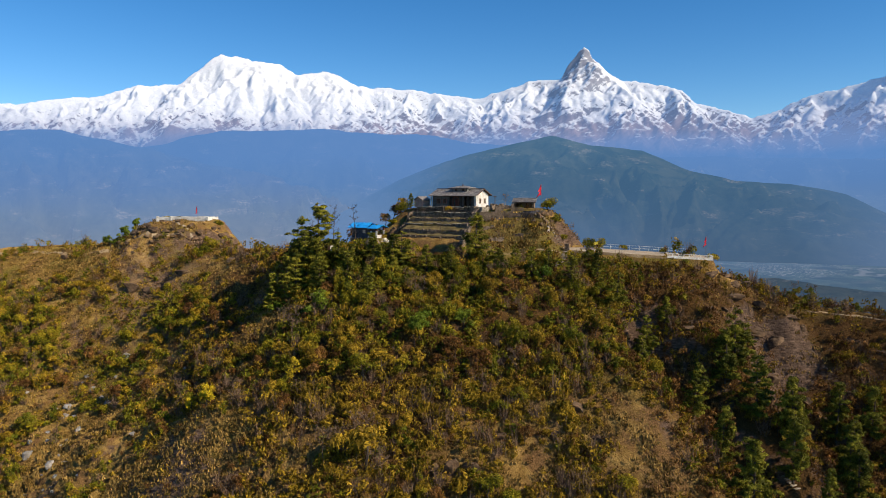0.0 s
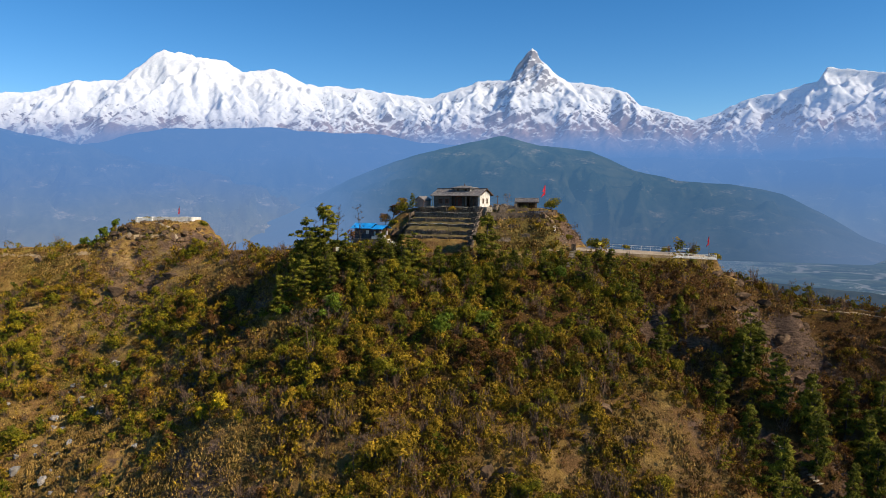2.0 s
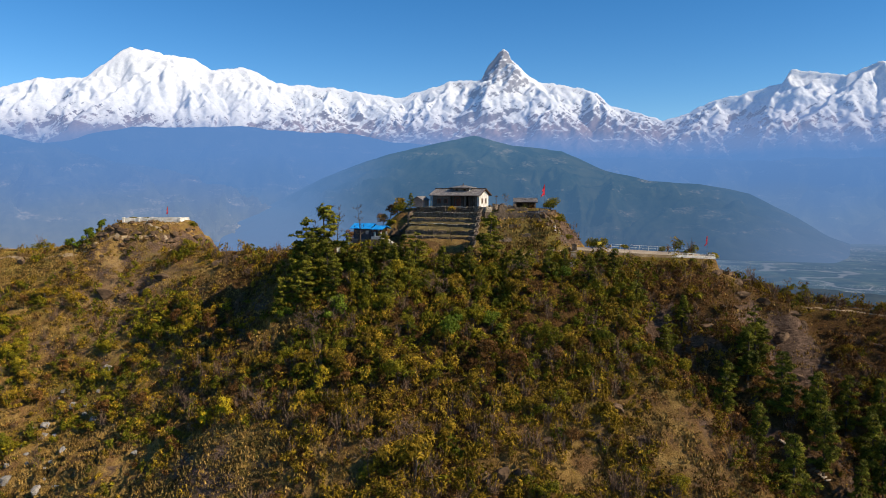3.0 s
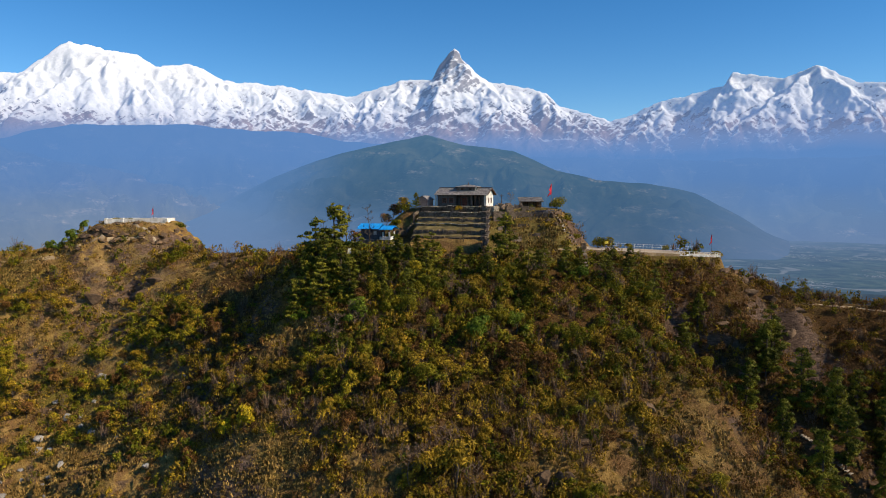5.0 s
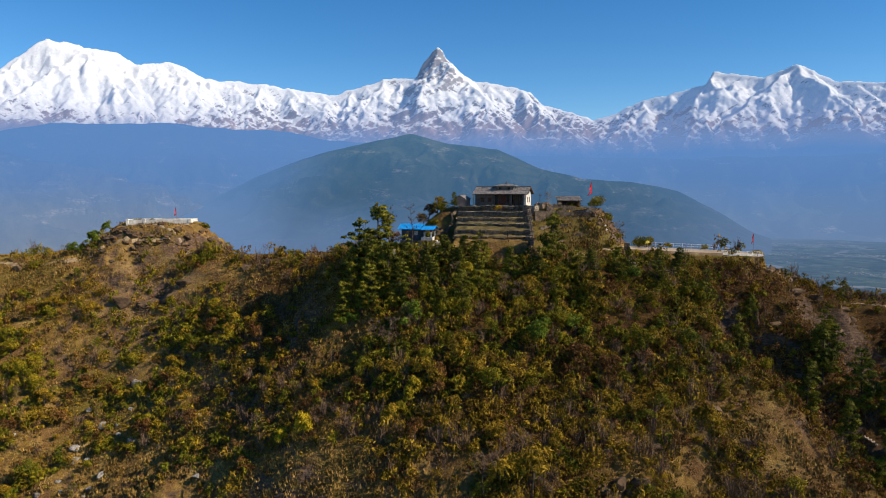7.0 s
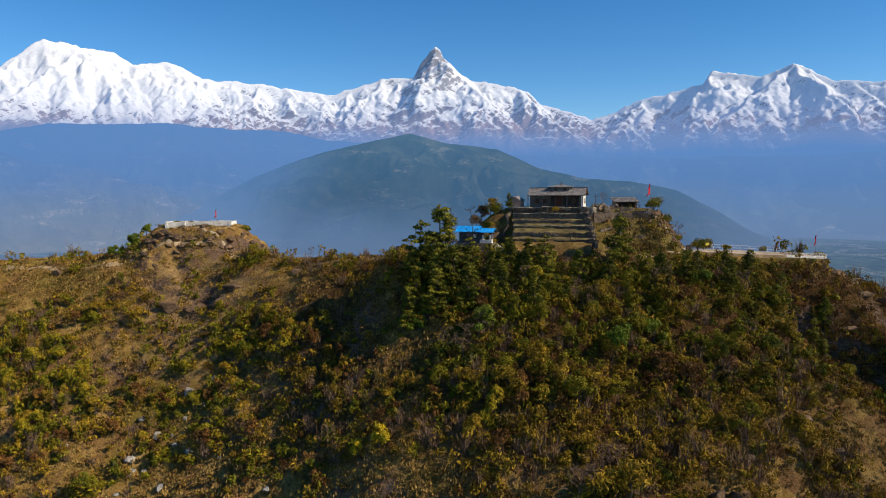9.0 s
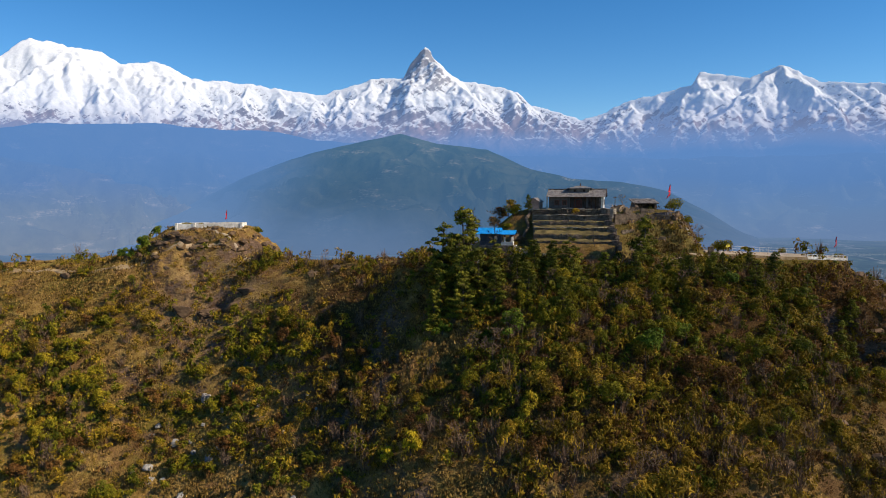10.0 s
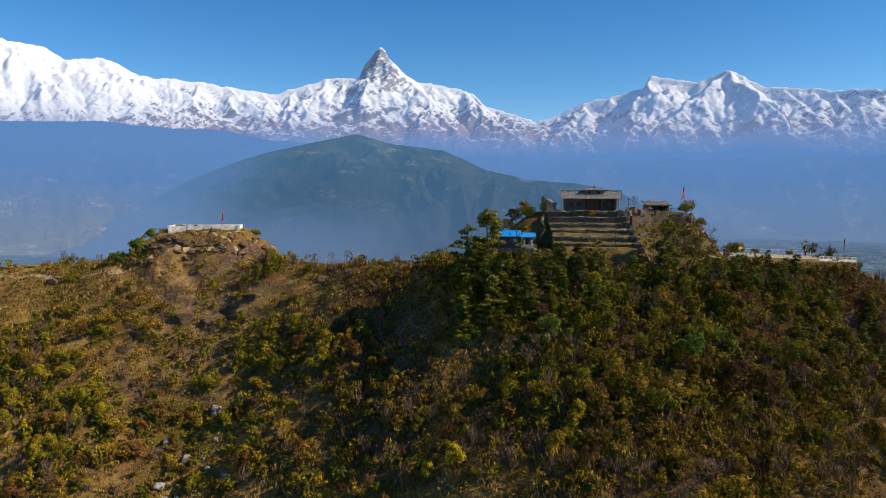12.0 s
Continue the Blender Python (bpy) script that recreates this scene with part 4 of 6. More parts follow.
# ---- buildings ----
def slates(x0, x1, y0, z0, y1, z1, course=0.42, width=0.55, thick=0.05):
    """Overlapping courses of slate on a slope from the eave (y0, z0) to the ridge (y1, z1)."""
    bm = bmesh.new()
    rise, run = z1 - z0, y1 - y0
    length = math.hypot(rise, run)
    ang = math.atan2(rise, run)
    n = max(1, int(length / course))
    for i in range(n):
        s = i * length / n
        x = x0 + (0 if i % 2 else -width / 2)
        while x < x1:
            a, b = max(x, x0), min(x + width * random.uniform(0.8, 1.2), x1)
            if b - a > 0.08:
                m = Matrix.Translation((0, y0 + math.cos(ang) * s, z0 + math.sin(ang) * s)) @ Matrix.Rotation(ang - 0.09, 4, 'X')
                box(bm, a + 0.01, b - 0.01, 0, length / n * 1.25, 0, thick * random.uniform(0.7, 1.3), m=m)
            x = b if b > x else x + width
    return bm


def prism(profile, x0, x1):
    """A solid with the given (y, z) outline between x0 and x1."""
    bm = bmesh.new()
    a = [bm.verts.new((x0, y, z)) for y, z in profile]
    b = [bm.verts.new((x1, y, z)) for y, z in profile]
    bm.faces.new(a[::-1])
    bm.faces.new(b)
    for i in range(len(a)):
        j = (i + 1) % len(a)
        bm.faces.new((a[i], a[j], b[j], b[i]))
    bmesh.ops.recalc_face_normals(bm, faces=bm.faces)
    return bm


def castle_house():
    L, D, E, R = 10.6, 6.2, 2.62, 3.8
    h = thing("castle_house", pose(-2.3, 153.5, 96.6, 0, 0, -28), "old stone house with slate roof, white gable and attic", "house")
    part("wall", boxes((0.0, 4.1, 0.0, 0.45, 0, E), (7.2, 7.6, 0.0, 0.45, 0, E), (9.75, 10.15, 0.0, 0.45, 0, E), (4.1, 7.2, 0.9, 1.25, 0, E), (7.6, 9.75, 1.3, 1.7, 0, E), bevel=0.02), M_FRONT, h, "dark plastered front wall, eave shade in its colour")
    part("wall", boxes((0, 0.45, 0.45, D, 0, E), bevel=0.02), M_STONE, h)
    part("wall", boxes((0.45, L - 0.45, D - 0.45, D, 0, E), bevel=0.02), M_STONE, h)
    part("gable", prism([(0.0, 0), (D, 0), (D, E), (D / 2, R - 0.1), (0.0, E)], L - 0.45, L), M_WHITE, h, "whitewashed gable wall")
    part("gable", prism([(0.0, E), (D, E), (D / 2, R - 0.1)], 0.0, 0.4), M_STONE, h)
    for y in (1.5, 3.9):
        w = part("window", boxes((L - 0.02, L + 0.04, y, y + 0.75, 0.75, 1.75)), M_WOOD, h, "dark shuttered window")
        part("frame", boxes((L, L + 0.07, y - 0.09, y, 0.68, 1.82), (L, L + 0.07, y + 0.75, y + 0.84, 0.68, 1.82), (L, L + 0.07, y, y + 0.75, 1.75, 1.82), (L, L + 0.07, y, y + 0.75, 0.68, 0.75)), M_CAP, w)
    part("roof_deck", prism([(-0.95, E - 0.22), (D / 2, R), (D + 0.95, E - 0.22), (D + 0.95, E - 0.3), (D / 2, R - 0.1), (-0.95, E - 0.3)], -0.45, L + 0.45), M_WOOD, h, "dark timber eaves")
    part("roof", slates(-0.5, L + 0.5, -1.05, E - 0.24, D / 2, R + 0.01), M_SLATE, h, "grey slate roof slope")
    back_bm = slates(-0.5, L + 0.5, -1.05, E - 0.24, D / 2, R + 0.01)
    bmesh.ops.transform(back_bm, matrix=Matrix.Translation((L, D, 0)) @ Matrix.Rotation(math.pi, 4, 'Z'), verts=back_bm.verts)
    part("roof", back_bm, M_SLATE, h)
    part("ridge_beam", boxes((-0.55, L + 0.55, D / 2 - 0.16, D / 2 + 0.16, R + 0.02, R + 0.17), bevel=0.03), M_WOOD, h)
    part("barge_board", prism([(-0.7, E - 0.25), (D / 2, R - 0.08), (D + 0.7, E - 0.25), (D + 0.7, E - 0.05), (D / 2, R + 0.12), (-0.7, E - 0.05)], L + 0.46, L + 0.54), M_WOOD, h)
    # timber posts and rails of the open porch
    for x in (4.25, 5.05, 6.3, 7.1, 8.25, 9.1):
        part("post", boxes((x - 0.08, x + 0.08, 0.08, 0.24, 0, E - 0.05), bevel=0.02), M_WOOD, h)
    part("lintel", boxes((4.1, 7.2, 0.02, 0.3, E - 0.35, E - 0.08), (7.6, 9.75, 0.02, 0.3, E - 0.3, E - 0.08)), M_WOOD, h)
    door = part("door", boxes((5.2, 6.15, 0.78, 0.89, 0, 1.75)), M_REDWOOD, h, "red-brown carved wooden door")
    arch = bmesh.new()
    for i in range(12):
        a0, a1 = math.pi * i / 12, math.pi * (i + 1) / 12
        tube(arch, (5.68 + 0.72 * math.cos(a0), 0.1, 1.35 + 0.85 * math.sin(a0)), (5.68 + 0.72 * math.cos(a1), 0.1, 1.35 + 0.85 * math.sin(a1)), 0.09, 0.09)
    tube(arch, (4.96, 0.1, 0), (4.96, 0.1, 1.37), 0.09, 0.09)
    tube(arch, (6.4, 0.1, 0), (6.4, 0.1, 1.37), 0.09, 0.09)
    part("arch", arch, M_REDWOOD, door, "red painted pointed entrance arch")
    for x in (1.2, 2.7):
        w = part("window", boxes((x, x + 0.7, -0.03, 0.03, 0.8, 1.65)), M_WOOD, h, "small dark carved window")
        part("frame", boxes((x - 0.1, x, -0.06, 0.02, 0.72, 1.73), (x + 0.7, x + 0.8, -0.06, 0.02, 0.72, 1.73), (x, x + 0.7, -0.06, 0.02, 1.65, 1.73), (x, x + 0.7, -0.06, 0.02, 0.72, 0.8)), M_REDWOOD, w)
    # lean-to porch at the far end
    part("porch_post", boxes((-0.55, -0.3, 0.1, 0.35, 0, E - 0.35), bevel=0.03), M_WHITE, h, "whitewashed porch post")
    # attic lantern over the ridge
    ax0, ax1, ay0, ay1 = 4.0, 7.8, D / 2 - 1.5, D / 2 + 1.5
    attic = part("attic", boxes((ax0, ax1 - 0.1, ay0, ay1, 2.9, 3.95), bevel=0.02), M_MUD, h, "plastered attic box over the ridge")
    part("attic_side", boxes((ax1 - 0.1, ax1, ay0 - 0.02, ay1 + 0.02, 2.9, 3.95)), M_WHITE, attic, "whitewashed attic side")
    for x in (4.7, 6.5):
        part("window", boxes((x, x + 0.5, ay0 - 0.04, ay0 + 0.03, 3.35, 3.8)), M_WOOD, attic)
    hip = bmesh.new()
    lo = [hip.verts.new(c) for c in ((ax0 - 0.6, ay0 - 0.6, 3.95), (ax1 + 0.6, ay0 - 0.6, 3.95), (ax1 + 0.6, ay1 + 0.6, 3.95), (ax0 - 0.6, ay1 + 0.6, 3.95))]
    lo2 = [hip.verts.new(v.co + Vector((0, 0, 0.12))) for v in lo]
    hi = [hip.verts.new(c) for c in ((5.3, D / 2, 4.55), (6.5, D / 2, 4.55))]
    hip.faces.new(lo[::-1])
    for i in range(4):
        hip.faces.new((lo[i], lo[(i + 1) % 4], lo2[(i + 1) % 4], lo2[i]))
    hip.faces.new((lo2[0], lo2[1], hi[1], hi[0]))
    hip.faces.new((lo2[1], lo2[2], hi[1]))
    hip.faces.new((lo2[2], lo2[3], hi[0], hi[1]))
    hip.faces.new((lo2[3], lo2[0], hi[0]))
    top = part("attic_roof", hip, M_SLATE, h, "low hipped slate attic roof")
    fin = bmesh.new()
    tube(fin, (5.9, D / 2, 4.5), (5.9, D / 2, 4.8), 0.16, 0.1, 8)
    tube(fin, (5.9, D / 2, 4.8), (5.9, D / 2, 5.1), 0.1, 0.02, 8)
    part("finial", fin, M_WOOD, top)
    part("step", boxes((4.3, 7.0, -0.9, -0.1, 0.0, 0.16), bevel=0.02), M_CAP, h)
    return h


def yard_shed():
    h = thing("yard_shed", pose(15.3, 151.2, 95.8, 0, 0, -12) @ Matrix.Diagonal((0.95, 1.0, 1.25, 1)), "low stone shed with flagstone roof and dark open front", "shed")
    part("wall", boxes((0, 0.4, 0, 2.8, 0, 1.5), bevel=0.02), M_STONE, h)
    part("wall", boxes((4.2, 4.6, 0, 2.8, 0, 1.5), bevel=0.02), M_STONE, h)
    part("wall", boxes((0.4, 4.2, 2.4, 2.8, 0, 1.9), bevel=0.02), M_STONE, h)
    for x in (1.5, 2.9):
        part("post", boxes((x - 0.09, x + 0.09, 0.05, 0.23, 0, 1.35), bevel=0.02), M_WOOD, h)
    part("beam", boxes((0, 4.6, 0.0, 0.22, 1.32, 1.5)), M_WOOD, h)
    part("roof_deck", prism([(-0.5, 1.42), (3.1, 2.1), (3.1, 2.02), (-0.5, 1.34)], -0.4, 5.0), M_WOOD, h)
    part("roof", slates(-0.45, 5.05, -0.6, 1.42, 3.1, 2.12, 0.5, 0.6, 0.07), M_SLATE, h, "brownish flagstone roof")


def gable_hut():
    h = thing("gable_hut", pose(-6.4, 154.9, 96.5, 0, 0, -38), "tiny stone hut with a pinkish plastered gable", "hut")
    body = prism([(0, 0), (2.3, 0), (2.3, 1.5), (1.15, 2.15), (0, 1.5)], 0, 2.6)
    bmesh.ops.transform(body, matrix=Matrix.Rotation(math.radians(-90), 4, 'Z') @ Matrix.Translation((-2.6, 0.1, 0)), verts=body.verts)
    part("gable", body, M_PINK, h, "pinkish mud-plastered gable")
    roof = prism([(-0.25, 1.42), (1.15, 2.22), (2.55, 1.42), (2.55, 1.5), (1.15, 2.32), (-0.25, 1.5)], -0.25, 2.85)
    bmesh.ops.transform(roof, matrix=Matrix.Rotation(math.radians(-90), 4, 'Z') @ Matrix.Translation((-2.6, 0.1, 0)), verts=roof.verts)
    part("roof", roof, M_SLATE, h)


def pavilion():
    z = 90.1
    h = thing("rest_pavilion", pose(-19.0, 145.4, z, 0, 0, -24), "rest pavilion with bright blue sheet roof and white verandah", "pavilion")
    part("plinth", boxes((-0.2, 6.2, -0.3, 3.6, -3.5, 0.25), bevel=0.03), M_STONE, h, "rough stone plinth")
    part("wall", boxes((0, 3.9, 0, 0.25, 0.25, 2.4), (0, 0.25, 0.25, 3.3, 0.25, 2.4), (0.25, 3.9, 3.05, 3.3, 0.25, 2.4), (3.65, 3.9, 0.25, 3.05, 0.25, 2.4), bevel=0.02), M_MUDDARK, h, "dark stone wall")
    w = part("window", boxes((2.6, 3.2, -0.04, 0.02, 1.2, 1.9)), M_WHITE, h, "small pale window")
    for x, y in ((4.5, 0.1), (5.8, 0.1), (5.8, 3.1)):
        p = part("post", boxes((x - 0.14, x + 0.14, y - 0.14, y + 0.14, 0.25, 1.75), bevel=0.02), M_WHITE, h, "white painted post")
        part("post_head", boxes((x - 0.16, x + 0.16, y - 0.16, y + 0.16, 1.75, 2.4), bevel=0.02), M_REDWOOD, p, "red painted post head")
    part("parapet", boxes((3.9, 6.1, -0.2, 0.0, -0.6, 0.85), (5.92, 6.1, 0.0, 2.0, -0.6, 0.85), bevel=0.02), M_WHITE, h, "white verandah parapet")
    for i in range(5):
        part("step", boxes((6.1 + 0.35 * i, 6.45 + 0.35 * i, 2.0, 3.3, -1.0, 0.1 - 0.2 * i), bevel=0.02), M_WHITE, h)
    part("roof", prism([(-0.7, 2.3), (1.8, 3.25), (4.3, 2.3), (4.3, 2.36), (1.8, 3.32), (-0.7, 2.36)], -0.6, 3.9), M_BLUE, h, "bright blue corrugated sheet")
    part("roof", prism([(-0.6, 2.2), (1.8, 2.85), (4.2, 2.2), (4.2, 2.26), (1.8, 2.92), (-0.6, 2.26)], 3.9, 6.5), M_BLUE, h, "lower blue corrugated sheet")
    ribs = bmesh.new()
    x = -0.6
    while x < 3.9:
        for s in (1, -1):
            tube(ribs, (x, 1.8 - s * 2.5, 2.37), (x, 1.8, 3.33), 0.03, 0.03, 4)
        x += 0.5
    part("roof_ribs", ribs, M_BLUE, h)


def flag(x, y, z, tall, wide, drop, turn, limp=0.5):
    """A pole with a double-pennant cloth that hangs in folds."""
    f = thing("flagpole", pose(x, y, z, 0, 0, turn), "slender pole flying a red double-pennant flag", "flagpole", group="flags")
    pole = bmesh.new()
    tube(pole, (0, 0, -0.4), (0, 0, tall), 0.035, 0.02, 8)
    part("pole", pole, M_GREYBARK, f)
    n, m = 10, 16
    vs, fs = [], []
    for j in range(m + 1):
        t = j / m
        k = (t / 0.55) if t < 0.55 else ((t - 0.45) / 0.55)
        width = wide * (0.12 + 0.88 * min(k, 1.0)) * (1.0 if t >= 0.55 else 0.85)
        for i in range(n + 1):
            s = i / n
            vs.append((s * width, 0.16 * math.sin(s * 7 + t * 3) * s, tall - 0.08 - drop * t - limp * s * s * width))
    for j in range(m):
        for i in range(n):
            a = j * (n + 1) + i
            fs.append((a, a + 1, a + n + 2, a + n + 1))
    cloth = new("cloth", mesh_of("cloth", vs, fs, [M_RED], True))
    cloth.parent = f
    cloth.modifiers.new("thickness", 'SOLIDIFY').thickness = 0.01
    tagged(cloth, "red cloth pennant")


castle_house()
yard_shed()
gable_hut()
pavilion()
flag(20.6, 146.9, 95.6, 5.8, 1.15, 2.2, 200)
flag(52.4, 138.6, 86.7, 4.3, 0.8, 1.7, 200)
flag(-66.4, 188.7, 92.0, 4.0, 0.5, 1.9, 200)
pole = bmesh.new()
tube(pole, (0, 0, -0.3), (0, 0, 2.9), 0.09, 0.06, 6)
box(pole, -0.35, 0.35, -0.05, 0.05, 2.5, 2.62)
post = part("utility_post", pole, M_WOOD)
post.matrix_basis = pose(11.3, 152.0, 96.2)
tagged(post, "short dark timber post in the castle yard", "post")

# ---- lookout on the knoll ----
lookout = thing("lookout_wall", pose(0, 0, 0), "low whitewashed wall round a hilltop lookout", "wall")
for a, b in (((-77.4, 189.3), (-63.2, 187.4)), ((-63.2, 187.4), (-62.4, 193.5)), ((-62.4, 193.5), (-76.6, 195.4)), ((-76.6, 195.4), (-77.4, 189.3))):
    d = Vector((b[0] - a[0], b[1] - a[1], 0))
    bm = bmesh.new()
    n = max(2, int(d.length / 2.4))
    for i in range(n):
        box(bm, d.length * i / n, d.length * (i + 1) / n, -0.15, 0.15, -1.2, 0.6 + random.uniform(-0.04, 0.04), bevel=0.03)
    w = part("wall_run", bm, M_WHITE, lookout)
    w.matrix_basis = pose(a[0], a[1], 92.35, 0, 0, math.degrees(math.atan2(d.y, d.x)))
for x, y in ((-77.4, 189.3), (-63.2, 187.4), (-73.5, 188.8)):
    p = part("pier", boxes((-0.3, 0.3, -0.3, 0.3, -1.2, 0.78), bevel=0.04), M_WHITE, lookout)
    p.matrix_basis = pose(x, y, 92.35, 0, 0, -8)

# ---- promenade ----
deck_pts = [(25.0, 139.1), (38.0, 137.1), (52.8, 136.5), (53.4, 140.0), (52.8, 146.2), (30.0, 148.4), (26.2, 145.6)]
bm = bmesh.new()
ring = [bm.verts.new((x, y, deck_z(x) + 0.06)) for x, y in deck_pts]
face = bm.faces.new(ring)
low = bmesh.ops.extrude_face_region(bm, geom=[face])["geom"]
bmesh.ops.translate(bm, vec=(0, 0, -0.5), verts=[g for g in low if isinstance(g, bmesh.types.BMVert)])
bmesh.ops.recalc_face_normals(bm, faces=bm.faces)
deck = part("promenade", bm, M_PAVE)
tagged(deck, "sandy paved promenade along the ridge", "pavement", kind="structure")
stone_wall("promenade_wall", [(25.0, 138.9), (38.0, 136.9), (44.0, 136.65)], [87.0, 86.3, 86.0], [88.3, 87.58, 87.26], 0.4, "low sandy stone wall along the promenade edge", "stone wall", mat=M_EARTH, uneven=0.02)
rail_wall = thing("white_parapet", pose(0, 0, 0), "white balustrade wall at the promenade end", "parapet")
for a, b in (((44.0, 136.6), (52.9, 136.3)), ((52.9, 136.3), (53.6, 141.0))):
    d = Vector((b[0] - a[0], b[1] - a[1], 0))
    m = pose(a[0], a[1], deck_z(a[0]), 0, math.degrees(math.atan2(deck_z(a[0]) - deck_z(b[0]), d.length)), math.degrees(math.atan2(d.y, d.x)))
    w = part("kerb", boxes((0, d.length, -0.12, 0.12, -0.3, 0.14), bevel=0.02), M_WHITE, rail_wall)
    w.matrix_basis = m
    w = part("top_rail", boxes((0, d.length, -0.05, 0.05, 0.56, 0.64), bevel=0.02), M_WHITE, rail_wall)
    w.matrix_basis = m
    for i in range(int(d.length / 1.1) + 1):
        p = part("baluster", boxes((i * 1.1 - 0.06, i * 1.1 + 0.06, -0.06, 0.06, 0.14, 0.56)), M_WHITE, rail_wall)
        p.matrix_basis = m
railing = thing("promenade_railing", pose(0, 0, 0), "white pipe railing along the far promenade edge", "railing")
line = [(31.5, 147.9), (52.6, 146.0)]
for a, b in zip(line, line[1:]):
    d = Vector((b[0] - a[0], b[1] - a[1], 0))
    m = pose(a[0], a[1], deck_z(a[0]) + 0.05, 0, math.degrees(math.atan2(deck_z(a[0]) - deck_z(b[0]), d.length)), math.degrees(math.atan2(d.y, d.x)))
    for z in (0.5, 1.0):
        bm = bmesh.new()
        tube(bm, (0, 0, z), (d.length, 0, z), 0.028, 0.028, 6)
        part("rail", bm, M_STEEL, railing).matrix_basis = m
    for i in range(int(d.length / 2.0) + 1):
        bm = bmesh.new()
        tube(bm, (i * 2.0, 0, -0.1), (i * 2.0, 0, 1.08), 0.035, 0.035, 6)
        part("post", bm, M_STEEL, railing).matrix_basis = m
stone_wall("gate_pier", [(24.4, 139.4), (25.2, 139.2)], [86.6] * 2, [89.5] * 2, 0.8, "dark square stone pier at the head of the steps", "pier", uneven=0.03)
sign = thing("yellow_sign", pose(31.5, 143.6, deck_z(31.5) + 0.06), "small yellow notice board on a post", "sign")
bm = bmesh.new()
tube(bm, (0, 0, 0), (0, 0, 1.5), 0.04, 0.04)
part("post", bm, M_STEEL, sign)
part("board", boxes((-0.42, 0.42, -0.07, -0.04, 1.0, 1.5), bevel=0.01), M_SIGN, sign, "plain yellow board")
board = thing("white_sign", pose(-22.0, 136.4, hill_z(-22.0, 136.4)), "tall notice board with white and black panels", "sign")
bm = bmesh.new()
tube(bm, (0, 0, -0.3), (0, 0, 3.2), 0.06, 0.05)
part("post", bm, M_WOOD, board)
part("panel", boxes((-0.1, 0.55, -0.12, -0.06, 1.5, 2.9), bevel=0.01), M_WHITE, board, "plain white panel")
part("panel", boxes((-0.6, -0.12, -0.12, -0.06, 1.5, 2.8), bevel=0.01), M_WOOD, board, "plain dark panel")


# ---- paths and steps ----
def footpath(name, pts, width, mat, label, lift=0.07):
    """A trodden strip that follows the ground, with uneven edges and a little thickness."""
    pts = [Vector((x, y, 0)) for x, y in pts]
    line = []
    for i in range(len(pts) - 1):
        p0, p1, p2, p3 = pts[max(i - 1, 0)], pts[i], pts[i + 1], pts[min(i + 2, len(pts) - 1)]
        n = max(2, int((p2 - p1).length / 0.6))
        for j in range(n):
            t = j / n
            line.append(0.5 * ((2 * p1) + (p2 - p0) * t + (2 * p0 - 5 * p1 + 4 * p2 - p3) * t * t + (3 * p1 - p0 - 3 * p2 + p3) * t ** 3))
    P = np.array([(p.x, p.y) for p in line])
    T = np.gradient(P, axis=0)
    T /= np.linalg.norm(T, axis=1)[:, None]
    S = np.column_stack([-T[:, 1], T[:, 0]])
    W = width / 2 * (1 + 0.35 * fbm(P[:, 0], P[:, 1], 2.0, 3, 71))[:, None]
    offs = (-1.0, -0.5, 0.0, 0.5, 1.0)
    cols = [P + S * W * o for o in offs]
    V = np.stack([np.column_stack([c, ground_height(c[:, 0], c[:, 1]) + (lift if abs(o) < 1 else -0.12)]) for c, o in zip(cols, offs)], 1)
    ob = new(name, mesh_of(name, V.reshape(-1, 3), grid_faces(len(P), 5), [mat], True))
    return tagged(ob, label, "path", kind="structure")


footpath("path_ridge", [(-122, 190), (-103, 184.5), (-88, 178.5), (-76, 177.5), (-64, 175.5), (-52, 168.5), (-44, 165.0), (-37, 157)], 1.2, M_EARTH, "trodden earth footpath along the grassy ridge")
footpath("path_knoll", [(-59, 173.5), (-66, 178.5), (-70.5, 181.0), (-66.0, 183.0), (-63.2, 185.0), (-64.6, 187.0)], 0.55, M_PAVE, "earth path zigzagging up to the lookout")
footpath("path_saddle", [(-52, 169.5), (-47, 172), (-38, 171), (-32, 166)], 2.2, M_EARTH, "wide bare earth track over the saddle")
footpath("path_castle", [(-13.0, 143.2), (-10.0, 139.0), (-4.0, 135.8), (4.0, 134.2), (13.0, 135.2), (18.0, 136.4), (23.8, 138.6)], 0.6, M_EARTH, "pale earth path at the foot of the castle terraces")
footpath("path_far", [(70.0, 133.5), (75.0, 132.5), (82.0, 129.0), (92.0, 124.0)], 1.0, M_EARTH, "narrow earth path along the eastern ridge")
edging = stone_wall("path_edging", [(-12.6, 142.4), (-10.2, 139.3), (-6.6, 137.2)], [88.7, 88.5, 88.3], [89.75, 89.2, 88.9], 0.3, "pale stone edging of a curving path", "stone edging", mat=M_CAP)

STEP_MESHES = [slab_mesh("step", random.uniform(1.0, 1.3), 0.42, 0.18, M_STEP, 0.06) for _ in range(4)]


